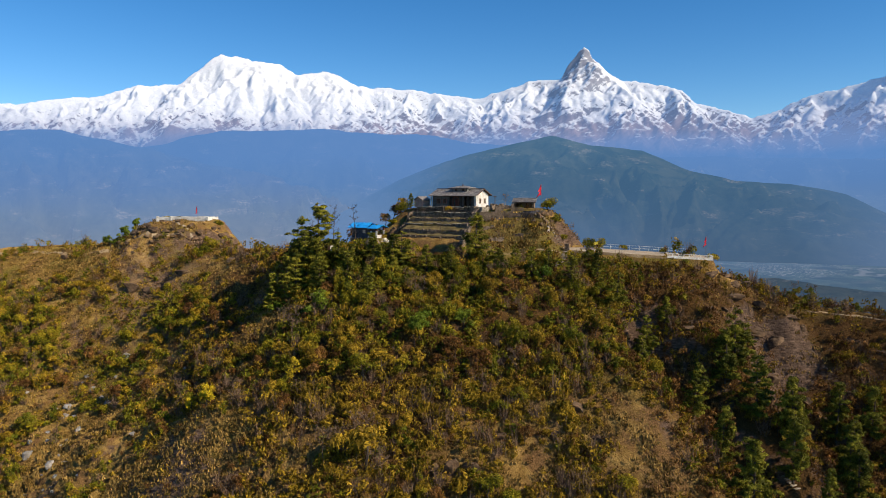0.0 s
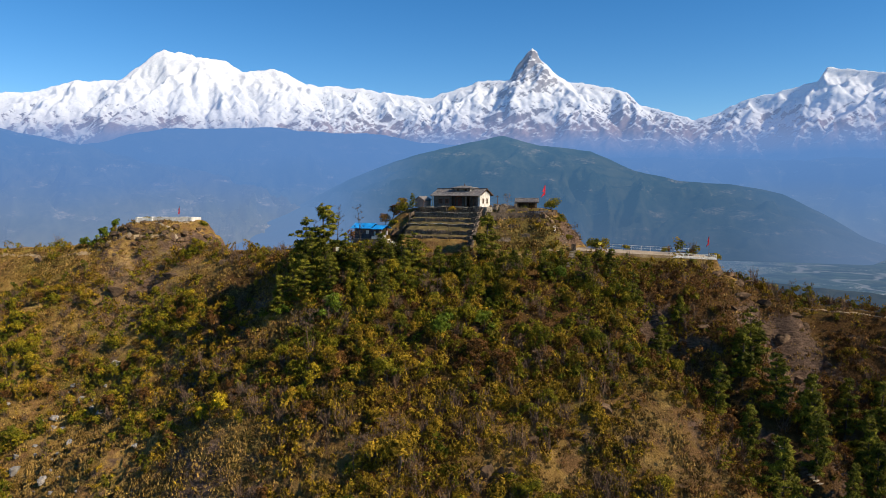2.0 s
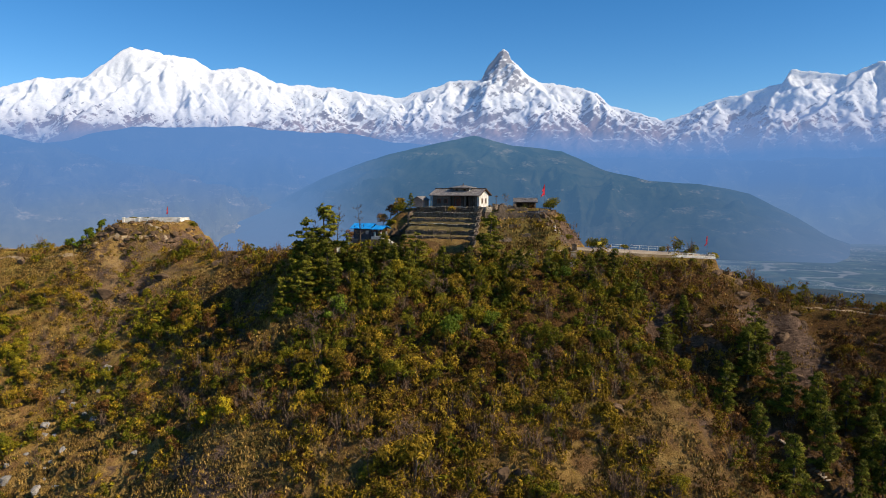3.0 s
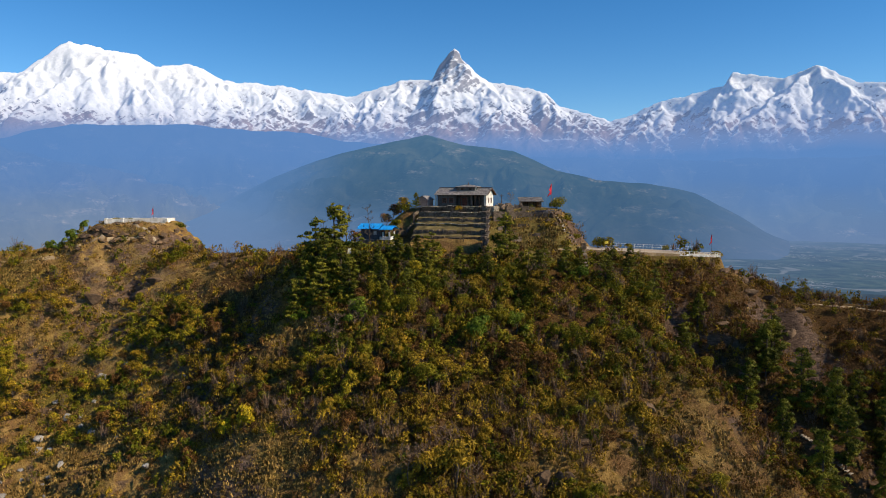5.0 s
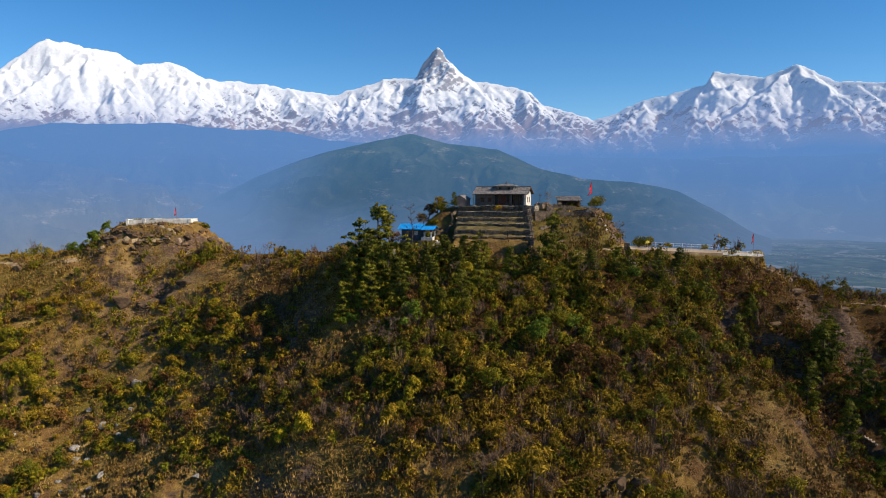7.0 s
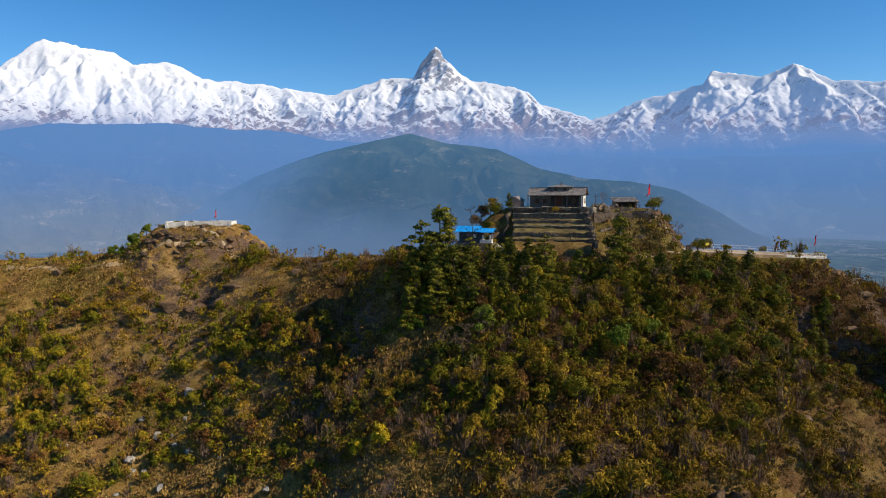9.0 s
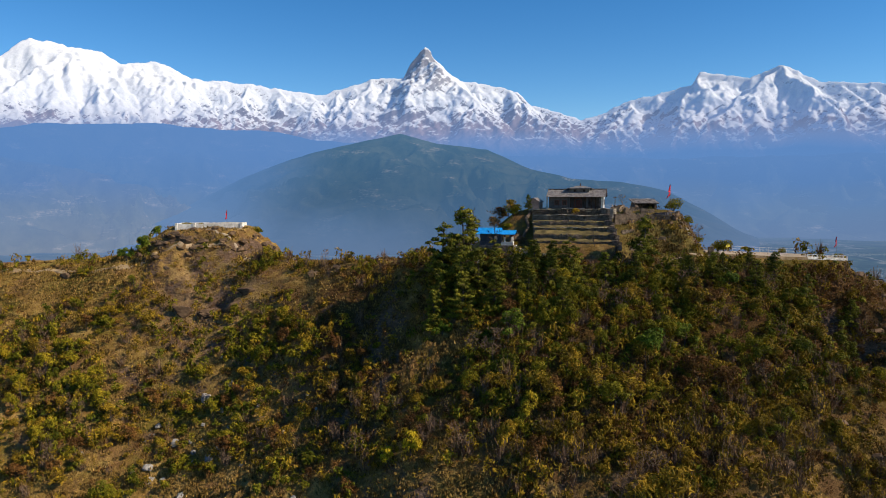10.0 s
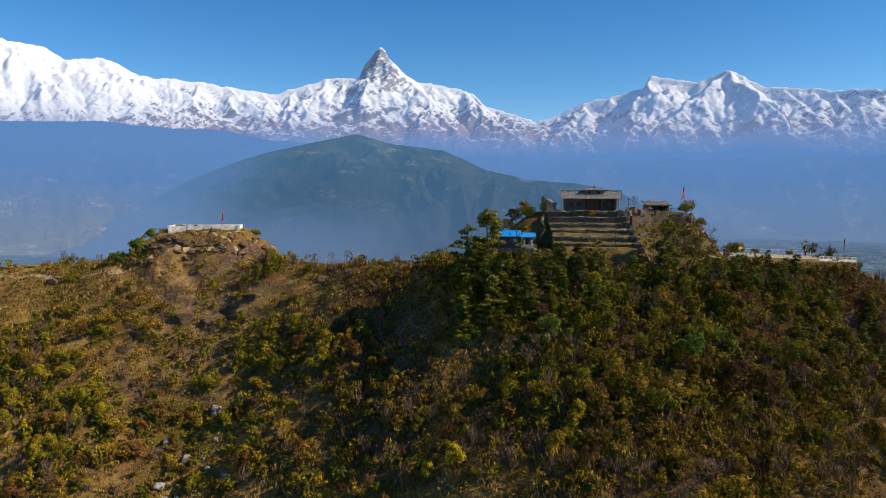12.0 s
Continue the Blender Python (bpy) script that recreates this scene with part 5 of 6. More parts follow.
def stone_steps(pts, label, wide=1.0):
    st = thing("stone_steps", pose(0, 0, 0), label, "steps", group="hill steps")
    for (ax, ay), (bx, by) in zip(pts, pts[1:]):
        n = int(math.hypot(bx - ax, by - ay) / 0.42)
        ang = math.degrees(math.atan2(by - ay, bx - ax)) + 90
        for i in range(n):
            x, y = ax + (bx - ax) * i / n, ay + (by - ay) * i / n
            s = new("step", STEP_MESHES[i % 4])
            s.parent = st
            s.matrix_basis = pose(x, y, hill_z(x, y) + 0.10, 0, 0, ang + random.uniform(-6, 6)) @ Matrix.Diagonal((wide, 1, 1, 1))
    return st


stone_steps([(24.4, 138.6), (22.6, 133.0), (21.4, 129.5)], "flight of worn stone steps below the promenade")
stone_steps([(34.6, 119.6), (33.4, 117.6), (32.4, 114.6)], "short flight of pale stone steps among shrubs")
stone_steps([(46.6, 102.4), (48.0, 100.8)], "short flight of worn stone steps under pines")
stone_steps([(49.8, 98.6), (51.0, 96.4)], "short flight of worn stone steps under pines")
stone_steps([(20.2, 144.6), (22.6, 142.2), (24.6, 140.2)], "narrow stone steps down the castle bastion", 0.5)
pale = slab_mesh("leaning_slab", 0.45, 0.14, 1.5, M_CAP, 0.1)
slab = new("leaning_slab", pale)
slab.matrix_basis = pose(21.4, 141.6, hill_z(21.4, 141.6) + 0.5, -35, 20, 20)
tagged(slab, "pale slab leaning on the grass slope", "slab")


# ---- rocks ----
BARE = [(34.0, 118.5, 2.2), (32.8, 115.5, 2.2), (46.0, 103.0, 1.8), (48.6, 100.2, 2.2), (50.8, 97.0, 2.2), (52.2, 93.5, 2.0)]


def rock_mesh(name, seed, mat, flat=0.7):
    bm = bmesh.new()
    bmesh.ops.create_icosphere(bm, subdivisions=3, radius=1.0)
    for v in bm.verts:
        p = v.co.copy()
        n = noise.fractal(p * 0.9 + Vector((seed * 7.1, 3.3, seed)), 1.0, 2.0, 4)
        c = noise.cell_vector(p * 1.6 + Vector((seed, 0, 0)))
        v.co = p * (1 + 0.45 * n) + (c - Vector((0.5, 0.5, 0.5))) * 0.34
        v.co.z *= flat
    q = random.Random(seed)
    for _ in range(13):
        d = Vector((q.gauss(0, 1), q.gauss(0, 1), q.gauss(0, 0.8))).normalized()
        cut = q.uniform(0.45, 0.8)
        for v in bm.verts:
            over = v.co.dot(d) - cut
            if over > 0:
                v.co -= d * over * 0.92
    me = bpy.data.meshes.new(name)
    bm.to_mesh(me)
    bm.free()
    me.materials.append(mat)
    return me


PALE_ROCKS = [rock_mesh("boulder", i, M_PALE) for i in range(4)]
BROWN_ROCKS = [rock_mesh("outcrop", i + 10, M_ROCK, 0.95) for i in range(6)]


def rock(meshes, name, x, y, sx, sy, sz, label, group, sink=0.25, z=None):
    BARE.append((x, y, max(sx, sy) * (0.9 if meshes is PALE_ROCKS else 0.5) + 0.3))
    ob = new(name, random.choice(meshes))
    ob.matrix_basis = pose(x, y, (hill_z(x, y) if z is None else z) + sz * (0.35 - sink), random.uniform(-12, 12), random.uniform(-12, 12), random.uniform(0, 360)) @ Matrix.Diagonal((sx, sy, sz, 1))
    return tagged(ob, label, "rock", group)


for x, y, s in ((-68.1, 147.6, 1.5), (-66.6, 145.2, 1.1), (-63.6, 148.0, 1.0), (-65.2, 143.6, 0.9), (-66.8, 136.0, 1.2), (-64.6, 136.6, 0.9), (-78.6, 128.7, 1.3), (-71.2, 122.8, 1.2),
                (-73.7, 136.2, 0.8), (-72.4, 141.7, 1.1), (-69.4, 137.1, 0.7), (-80.0, 131.5, 0.8), (-76.2, 138.8, 0.9), (-61.5, 146.0, 0.7), (-70.5, 132.0, 0.9), (-83.0, 137.5, 0.8), (-57.6, 150.8, 0.8), (-75.4, 146.0, 0.8)):
    rock(PALE_ROCKS, "boulder", x, y, s * random.uniform(0.8, 1.3), s * 0.8, s * random.uniform(0.7, 1.0), "pale grey weathered boulder on the shrubby slope", "pale boulders")
q = random.Random(12)
for _ in range(60):
    x, y = q.gauss(-70, 11), q.gauss(129, 11)
    s = q.uniform(0.3, 0.65)
    rock(PALE_ROCKS, "boulder", x, y, s * q.uniform(0.8, 1.4), s, s * 0.8, "small pale grey stone lying in the dry grass", "pale boulders")
for x, y, s, f in ((-72.7, 163.8, 3.0, .6), (-69.0, 163.0, 2.4, .6), (-63.9, 161.8, 2.8, .7), (-60.8, 163.2, 2.0, .6), (-82.0, 178.6, 2.2, .5), (-79.5, 180.2, 1.9, .6), 
                   (-98.0, 181.0, 2.0, .5), (-48.5, 160.0, 2.0, .5), (-43.8, 157.6, 1.6, .5), (1.0, 93.4, 2.6, .6), (3.8, 92.8, 2.2, .6), (-1.4, 93.6, 1.8, .6), (8.4, 97.4, 1.5, .6), (19.7, 100.8, 2.2, .5), (16.0, 98.0, 1.6, .4), (22.0, 97.0, 1.6, .4),
                   (56.1, 124.6, 3.4, .6), (60.0, 124.0, 3.2, .6), (58.5, 128.4, 3.0, .6), (63.0, 118.5, 3.0, .6), (53.5, 128.0, 2.6, .6), (50.5, 131.0, 2.0, .6), (55.5, 132.6, 2.2, .6), (42.5, 118.0, 2.2, .5), (46.5, 121.5, 2.4, .5), (60.5, 114.0, 2.6, .6), (48.0, 127.5, 1.8, .6), (51.0, 125.0, 2.4, .6), (54.0, 121.5, 2.6, .6), (57.5, 119.5, 2.4, .7), (61.8, 121.2, 2.2, .7), (63.6, 126.6, 2.2, .6), (66.5, 127.6, 2.0, .6), (68.0, 122.6, 2.2, .6), (65.4, 115.4, 2.2, .7), (70.5, 118.0, 2.0, .6), (45.0, 125.6, 1.6, .5), (74.0, 125.0, 2.0, .6), (78.0, 122.0, 2.0, .6), (66.0, 111.0, 2.4, .6),
                   (19.8, 144.2, 1.1, .9), (20.8, 145.0, 1.0, 1.0), (21.6, 146.0, 1.0, .9), (18.6, 143.4, 0.9, .8), (22.6, 147.2, 1.1, .9), (21.2, 143.4, 0.9, .7), (22.4, 144.6, 1.0, .8), (23.2, 145.8, 1.0, .8), (20.0, 142.4, 0.8, .7), (19.4, 145.4, 0.9, 1.1), (22.0, 142.6, 0.8, .7), (23.4, 143.6, 0.9, .8), (-76.5, 180.6, 1.8, .5), (-73.6, 178.4, 1.6, .5), (-64.8, 180.0, 1.8, .6), (-10.5, 150.2, 2.0, .8), (-12.0, 148.6, 1.6, .7)):
    s = s * 0.62 if x > 40 else s * 0.85
    wide, flat = (1.25, 0.95) if x < -40 or x > 40 else (1.0, 1.0)
    rock(BROWN_ROCKS, "outcrop", x, y, s * wide * random.uniform(0.8, 1.2), s * 0.75, s * f * flat, "brown layered rock outcrop breaking the dry slope", "rock outcrops", sink=0.5 if x < -40 else 0.3)
for k in range(60):
    a, d = q.uniform(math.radians(195), math.radians(350)), q.uniform(9.2, 15.5)
    x, y = -70.0 + math.cos(a) * d / 0.86, 187.5 + math.sin(a) * d
    s = q.uniform(0.45, 1.05)
    ob = rock(BROWN_ROCKS, "outcrop", x, y, s * q.uniform(1.1, 1.8), s * 0.8, s * q.uniform(0.5, 0.8), "brown rock ledge breaking the side of the knoll", "rock outcrops", sink=0.42)
    ob.rotation_euler = (0.0, 0.0, a + math.pi / 2 + q.uniform(-0.3, 0.3))
for x, y, s, f in ((-70.5, 177.6, 1.5, .45), (-66.4, 177.2, 1.6, .45), (-74.6, 178.6, 1.6, .45), (-62.6, 179.4, 1.5, .5), (-77.6, 181.0, 1.5, .45), (-68.4, 180.2, 1.3, .4), (-72.6, 181.0, 1.2, .4), (54.6, 134.4, 1.3, .6), (56.2, 136.2, 1.5, .6), (57.6, 138.4, 1.4, .6), (56.8, 133.0, 1.4, .6), (58.8, 135.2, 1.5, .6), (49.0, 133.6, 1.0, .6), (44.0, 133.4, 0.9, .6)):
    rock(BROWN_ROCKS, "outcrop", x, y, s * random.uniform(0.8, 1.2), s * 0.75, s * f, "brown layered rock outcrop breaking the dry slope", "rock outcrops")


# ---- plants ----
def leaf_cloud(g, centres, radii, count, size, squash=0.8, slim=0.6):
    """Many small leaves about some centres; returns verts and quads."""
    c = np.asarray(centres, float)
    r = np.asarray(radii, float)
    k = g.choice(len(c), count, p=r ** 2 / np.sum(r ** 2))
    d = g.normal(size=(count, 3))
    d /= np.linalg.norm(d, axis=1)[:, None]
    d[:, 2] = np.where(d[:, 2] < -0.5, -d[:, 2], d[:, 2])
    rad = r[k] * (0.45 + 0.6 * np.sqrt(g.random(count)))
    p = c[k] + d * rad[:, None] * np.array((1, 1, squash))
    nrm = d * 1.0 + g.normal(size=(count, 3)) * 0.32 + np.array((0, 0, 0.08))
    nrm /= np.linalg.norm(nrm, axis=1)[:, None]
    a = np.cross(nrm, g.normal(size=(count, 3)))
    a /= np.linalg.norm(a, axis=1)[:, None]
    b = np.cross(nrm, a)
    s = size * g.uniform(0.6, 1.35, count)[:, None]
    bend = nrm * s * 0.22
    v = np.stack([p - a * s, p - b * s * slim - bend, p + a * s, p + b * s * slim - bend], 1).reshape(-1, 3)
    return v, np.arange(count * 4).reshape(-1, 4)


def lumpy(g, n, w, h, base=0.3):
    """Centres of the lumps of a crown about w across and h high."""
    out, rad = [], []
    for _ in range(n):
        a, q, t = g.uniform(0, 2 * math.pi), math.sqrt(g.random()), g.random()
        out.append((math.cos(a) * q * w * 0.33, math.sin(a) * q * w * 0.33, base + h * (0.25 + 0.5 * t)))
        rad.append(w * g.uniform(0.16, 0.30))
    return out, rad


def limbs(g, tall, r, reach, count, sides=5):
    bm = bmesh.new()
    lean = Vector((g.normal() * 0.06, g.normal() * 0.06, 0))
    joints = [Vector((0, 0, -0.3)) + lean * 0]
    for i in range(1, 5):
        joints.append(Vector((g.normal() * 0.03 * tall, g.normal() * 0.03 * tall, tall * i / 4)) + lean * i)
    for i in range(4):
        tube(bm, joints[i], joints[i + 1], r * (1 - i * 0.22), r * (1 - (i + 1) * 0.22), sides)
    tips = []
    for _ in range(count):
        t = g.uniform(0.3, 0.95)
        i = min(int(t * 4), 3)
        a = joints[i].lerp(joints[i + 1], t * 4 - i)
        ang = g.uniform(0, 2 * math.pi)
        b = a + Vector((math.cos(ang), math.sin(ang), g.uniform(0.4, 0.9))) * reach * (1.15 - t * 0.5) * g.uniform(0.6, 1.1)
        tube(bm, a, b, r * 0.4 * (1.1 - t * 0.6), r * 0.12, 4)
        tips.append(b)
    return bm, tips


def broad_tree(seed, tall, wide, mat, leaves, label, size=0.215):
    g = np.random.default_rng(seed)
    t = thing("tree", pose(0, 0, -500), label, "tree", "hillside trees")
    bm, tips = limbs(g, tall * 0.75, 0.05 + tall * 0.018, wide * 0.42, 9)
    part("trunk", bm, M_BARK, t)
    c = [tuple(p) for p in tips] + [(0, 0, tall * 0.78)]
    rad = [wide * g.uniform(0.15, 0.27) for _ in c]
    v, f = leaf_cloud(g, c, rad, leaves, size, 0.8, 0.36)
    crown = new("crown", mesh_of("crown", v, f, [mat]))
    crown.parent = t
    return t


def bush(seed, label):
    """A low round bush, leafy to the ground, on a few short stems."""
    g = np.random.default_rng(seed)
    t = thing("bush", pose(0, 0, -500), label, "bush", "bushes")
    bm = bmesh.new()
    for _ in range(5):
        a = g.uniform(0, 2 * math.pi)
        tube(bm, (0, 0, -0.2), (0.6 * math.cos(a), 0.6 * math.sin(a), 1.2), 0.05, 0.02, 5)
    part("stem", bm, M_BARK, t)
    c, r = lumpy(g, 12, 3.0, 2.0, 0.1)
    v, f = leaf_cloud(g, c, r, 850, 0.13)
    crown = new("crown", mesh_of("crown", v, f, [M_LEAF]))
    crown.parent = t
    return t


def pine_tree(seed, tall, wide, label, bare=0.25):
    """A straight trunk with open whorls of upswept boughs that end in rounded tufts of needles."""
    g = np.random.default_rng(seed)
    t = thing("pine_tree", pose(0, 0, -500), label, "pine tree", "pines")
    bm = bmesh.new()
    lean = g.normal() * 0.15
    tube(bm, (0, 0, -0.4), (lean, 0, tall * 0.5), 0.05 + tall * 0.013, 0.03 + tall * 0.008, 7)
    tube(bm, (lean, 0, tall * 0.5), (lean * 0.6, 0.06, tall * 0.97), 0.03 + tall * 0.008, 0.03, 6)
    cs, rs = [], []
    z = tall * bare
    while z < tall * 0.95:
        q = (z / tall - bare) / (1 - bare)
        reach = wide * 0.5 * (1 - q) ** 0.8 * (0.7 + 0.3 * min(1, q * 4)) + 0.22
        for _ in range(int(g.integers(4, 7))):
            if g.random() < 0.12:
                continue
            a, l = g.uniform(0, 2 * math.pi), reach * g.uniform(0.45, 1.2)
            tip = Vector((math.cos(a) * l, math.sin(a) * l, z + l * g.uniform(0.02, 0.32)))
            tube(bm, (lean * 0.8, 0, z), tip, 0.035 + 0.01 * l, 0.012, 4)
            n = max(1, int(l / 0.62))
            for i in range(n):
                s = 0.4 + 0.6 * (i + 0.7) / n
                cs.append((tip.x * s + g.normal() * 0.15, tip.y * s + g.normal() * 0.15, z + (tip.z - z) * s + 0.15))
                rs.append(0.38 + 0.24 * g.random())
        z += tall * g.uniform(0.055, 0.085)
    cs.append((lean * 0.6, 0, tall * 0.97))
    rs.append(0.34)
    part("trunk", bm, M_BARK, t)
    v, f = leaf_cloud(g, cs, rs, len(cs) * 27, 0.33, 0.55, 0.30)
    crown = new("crown", mesh_of("crown", v, f, [M_NEEDLE]))
    crown.parent = t
    return t


def bare_tree(seed, tall, label, wide=0.3, mat=None, count=26):
    g = np.random.default_rng(seed)
    t = thing("bare_tree", pose(0, 0, -500), label, "bare tree", "leafless trees")
    bm, tips = limbs(g, tall, 0.035 + tall * 0.009, tall * wide, count, 5)
    part("trunk", bm, mat or M_GREYBARK, t)
    tw = bmesh.new()
    for p in tips:
        for _ in range(5):
            d = Vector((g.normal(), g.normal(), abs(g.normal()) + 0.3)).normalized()
            tube(tw, p - d * 0.1, p + d * tall * wide * g.uniform(0.2, 0.45), 0.028, 0.012, 3)
    part("branchwork", tw, mat or M_GREYBARK, t)["kind"] = "stuff"
    return t


def plant(model, x, y, size=1.0, turn=None, sink=0.1, z=None, wide=1.0):
    m = pose(x, y, (hill_z(x, y) if z is None else z) - sink, random.uniform(-3, 3), random.uniform(-3, 3), random.uniform(0, 360) if turn is None else turn)
    return copy_thing(model, m @ Matrix.Diagonal((size * wide, size * wide, size, 1)))


PINES = [pine_tree(100 + i, 10.0, w, "tall pine with layered dark green boughs and a bare lower trunk", b) for i, (w, b) in enumerate(((5.2, .10), (4.8, .18), (5.6, .12), (5.0, .06)))]
GREENS = [broad_tree(200 + i, 4.2, 3.6, M_LEAF, 700, "bushy green broadleaf tree on the wooded slope") for i in range(4)]
OLIVES = [broad_tree(220 + i, 3.8, 3.4, M_OLIVE, 620, "olive-green broadleaf tree on the wooded slope") for i in range(3)]
RUSTS = [broad_tree(240 + i, 3.6, 3.2, M_RUST, 560, "rust-brown tree with thinning dry leaves") for i in range(3)]
BRIGHTS = [broad_tree(260 + i, 4.0, 3.2, M_BRIGHT, 900, "fresh bright green broadleaf tree") for i in range(2)]
YELLOWS = [broad_tree(280 + i, 2.6, 1.7, M_YELLOW, 420, "small tree with bright yellow leaves") for i in range(2)]
BUSHES = [bush(290 + i, "rounded dark green bush with dense small leaves") for i in range(3)]
BARES = [bare_tree(300 + i, 5.0, "leafless grey tree with fine upright branches") for i in range(3)]
DEADS = [bare_tree(320 + i, 9.0, "tall dead pine with short bare branches", 0.13, M_BARK, 22) for i in range(2)]

# pines by the pavilion and below the castle: x, y, height, width
for x, y, tall, w in ((-24.0, 137.1, 11.6, 1.3), (-27.8, 137.6, 10.6, 1.35), (-26.0, 132.5, 9.4, 1.35), (-23.8, 130.6, 8.0, 1.2), (-20.2, 133.4, 7.0, 1.3), (-7.6, 130.4, 7.4, 1.25), (-27.2, 127.4, 8.4, 1.2), (-22.2, 125.8, 7.6, 1.2), (-17.4, 124.8, 7.0, 1.2), (-9.2, 125.4, 6.6, 1.2), (-3.0, 127.0, 6.0, 1.2), (1.4, 124.8, 6.6, 1.1), (-31.6, 128.6, 7.2, 1.2), (10.4, 123.6, 6.6, 1.1), (16.0, 125.6, 6.2, 1.1), (22.6, 123.6, 6.4, 1.1), (-13.0, 120.6, 6.4, 1.1), (-13.4, 132.6, 6.0, 1.3), (-9.8, 133.0, 5.6, 1.2), (-17.2, 130.2, 5.4, 1.3), (-12.0, 128.6, 6.0, 1.2),
                      (-29.5, 132.0, 7.0, 1.0), (5.9, 131.0, 9.8, 1.2), (9.5, 127.5, 5.0, 1.2), (27.6, 131.8, 4.2, 0.9), (30.3, 121.0, 8.5, 1.0), (34.8, 117.5, 8.8, 1.0), (28.0, 126.0, 6.5, 1.0), (32.8, 112.6, 6.5, 1.0), (38.6, 120.0, 6.0, 1.0),
                      (39.0, 106.0, 9.0, 1.0), (45.3, 110.0, 10.5, 1.0), (48.5, 105.0, 10.5, 1.0), (41.5, 100.0, 9.0, 1.0), (50.5, 97.5, 10.0, 1.0), (52.5, 102.5, 10.0, 1.0),
                      (55.5, 107.0, 10.5, 1.0), (64.9, 112.4, 10.5, 1.0), (69.5, 110.5, 10.5, 1.0), (62.0, 103.0, 10.5, 1.0), (72.0, 106.0, 10.0, 1.0), (60.0, 97.0, 10.0, 1.0), (48.5, 112.5, 7.0, 1.0), (51.5, 116.5, 6.0, 1.0), (13.5, 130.5, 4.5, 1.0), (19.5, 128.0, 5.0, 1.0)):
    plant(random.choice(PINES), x, y, tall / 10.0, wide=w)
# trees that stand by themselves
for model, x, y, s in ((BRIGHTS[0], -86.5, 180.5, 0.95), (BRIGHTS[1], -84.0, 182.0, 1.05), (BRIGHTS[0], -80.6, 183.5, 0.8), (BUSHES[0], -59.5, 186.0, 0.8), (BUSHES[2], -50.2, 164.8, 0.9), (BUSHES[1], -57.6, 183.0, 0.8),
                       (BRIGHTS[1], -22.3, 119.4, 1.3), (BRIGHTS[0], -3.7, 111.2, 1.45), (BRIGHTS[1], 3.3, 113.5, 1.0), (BRIGHTS[0], -30.5, 127.0, 0.9), (BRIGHTS[0], 18.0, 124.0, 0.9), (BUSHES[0], 22.3, 148.6, 1.25), (BUSHES[1], 23.4, 145.4, 0.9), (BUSHES[2], 24.8, 143.6, 0.7),
                       (BUSHES[0], 30.4, 145.0, 1.15), (BUSHES[1], 32.4, 146.0, 1.15), (BUSHES[2], 38.2, 147.2, 0.7), (BUSHES[0], 46.4, 146.6, 0.6), (BUSHES[2], 54.2, 139.6, 0.9), (RUSTS[0], -19.5, 152.0, 1.0), (RUSTS[1], -11.2, 158.5, 1.1),
                       (RUSTS[2], -13.0, 156.0, 0.9), (OLIVES[0], -15.0, 154.0, 0.9), (OLIVES[1], -9.6, 157.0, 1.0), (RUSTS[0], -15.8, 150.6, 0.8), (BUSHES[0], -9.0, 155.6, 1.15), (BUSHES[2], -11.0, 153.6, 0.8), (BUSHES[1], -12.8, 151.4, 0.7), (BUSHES[0], -14.6, 149.8, 0.7), (OLIVES[1], -12.4, 145.4, 0.8), (YELLOWS[0], -38.7, 111.2, 1.6), (YELLOWS[1], -41.4, 112.6, 1.3), (OLIVES[0], -10.6, 93.6, 1.9), (OLIVES[2], -13.6, 95.2, 1.5), (OLIVES[1], -9.4, 106.2, 1.3), (OLIVES[0], -21.0, 109.0, 1.4), (GREENS[1], 8.2, 100.0, 0.85), (GREENS[2], 11.5, 100.6, 0.9), (OLIVES[2], -14.6, 107.8, 1.0), (RUSTS[1], 2.0, 107.5, 1.4), (RUSTS[0], 5.2, 105.8, 1.3), (BARES[1], -16.5, 94.6, 1.1), (BARES[0], -8.2, 92.6, 1.0), (GREENS[0], 24.6, 90.4, 0.9), (YELLOWS[0], 24.6, 135.0, 0.8),
                       (BARES[0], 27.0, 146.2, 0.95), (BARES[1], -47.5, 123.7, 0.7), (BARES[2], -25.4, 116.9, 1.1), (BARES[0], -14.2, 95.5, 1.1), (BARES[1], -10.7, 96.0, 1.2), (BARES[2], -27.5, 119.5, 0.9), (BARES[0], -22.0, 118.5, 0.9), (BARES[1], -45.5, 171.5, 0.55),
                       (BARES[2], 62.0, 139.0, 0.7), (BARES[0], 71.5, 140.0, 0.8), (BARES[1], 74.0, 139.0, 0.8), (BARES[1], 13.6, 153.5, 0.6), (BARES[0], -12.5, 97.0, 1.0), (BARES[2], -33.0, 108.0, 0.9), (BARES[1], -45.0, 118.0, 0.8), (BARES[0], 2.0, 131.0, 0.7),
                       (DEADS[0], -21.6, 140.6, 1.05), (DEADS[1], -18.0, 140.0, 1.05), (DEADS[0], -26.5, 141.0, 0.85), (DEADS[1], -0.6, 137.2, 0.75), (GREENS[0], 72.0, 136.5, 0.5), (GREENS[1], 76.0, 135.5, 0.5), (GREENS[2], 80.0, 134.0, 0.5), (OLIVES[0], 70.0, 137.5, 0.5)):
    plant(model, x, y, s)
plant(PINES[3], -6.9, 152.6, 0.33, wide=1.1, z=96.3)
plant(OLIVES[2], plan(-5.4, 1.2).x, plan(-5.4, 1.2).y, 0.55, z=95.0)
plant(BUSHES[2], -75.4, 191.0, 0.85)
plant(BUSHES[0], -72.6, 191.5, 0.7)

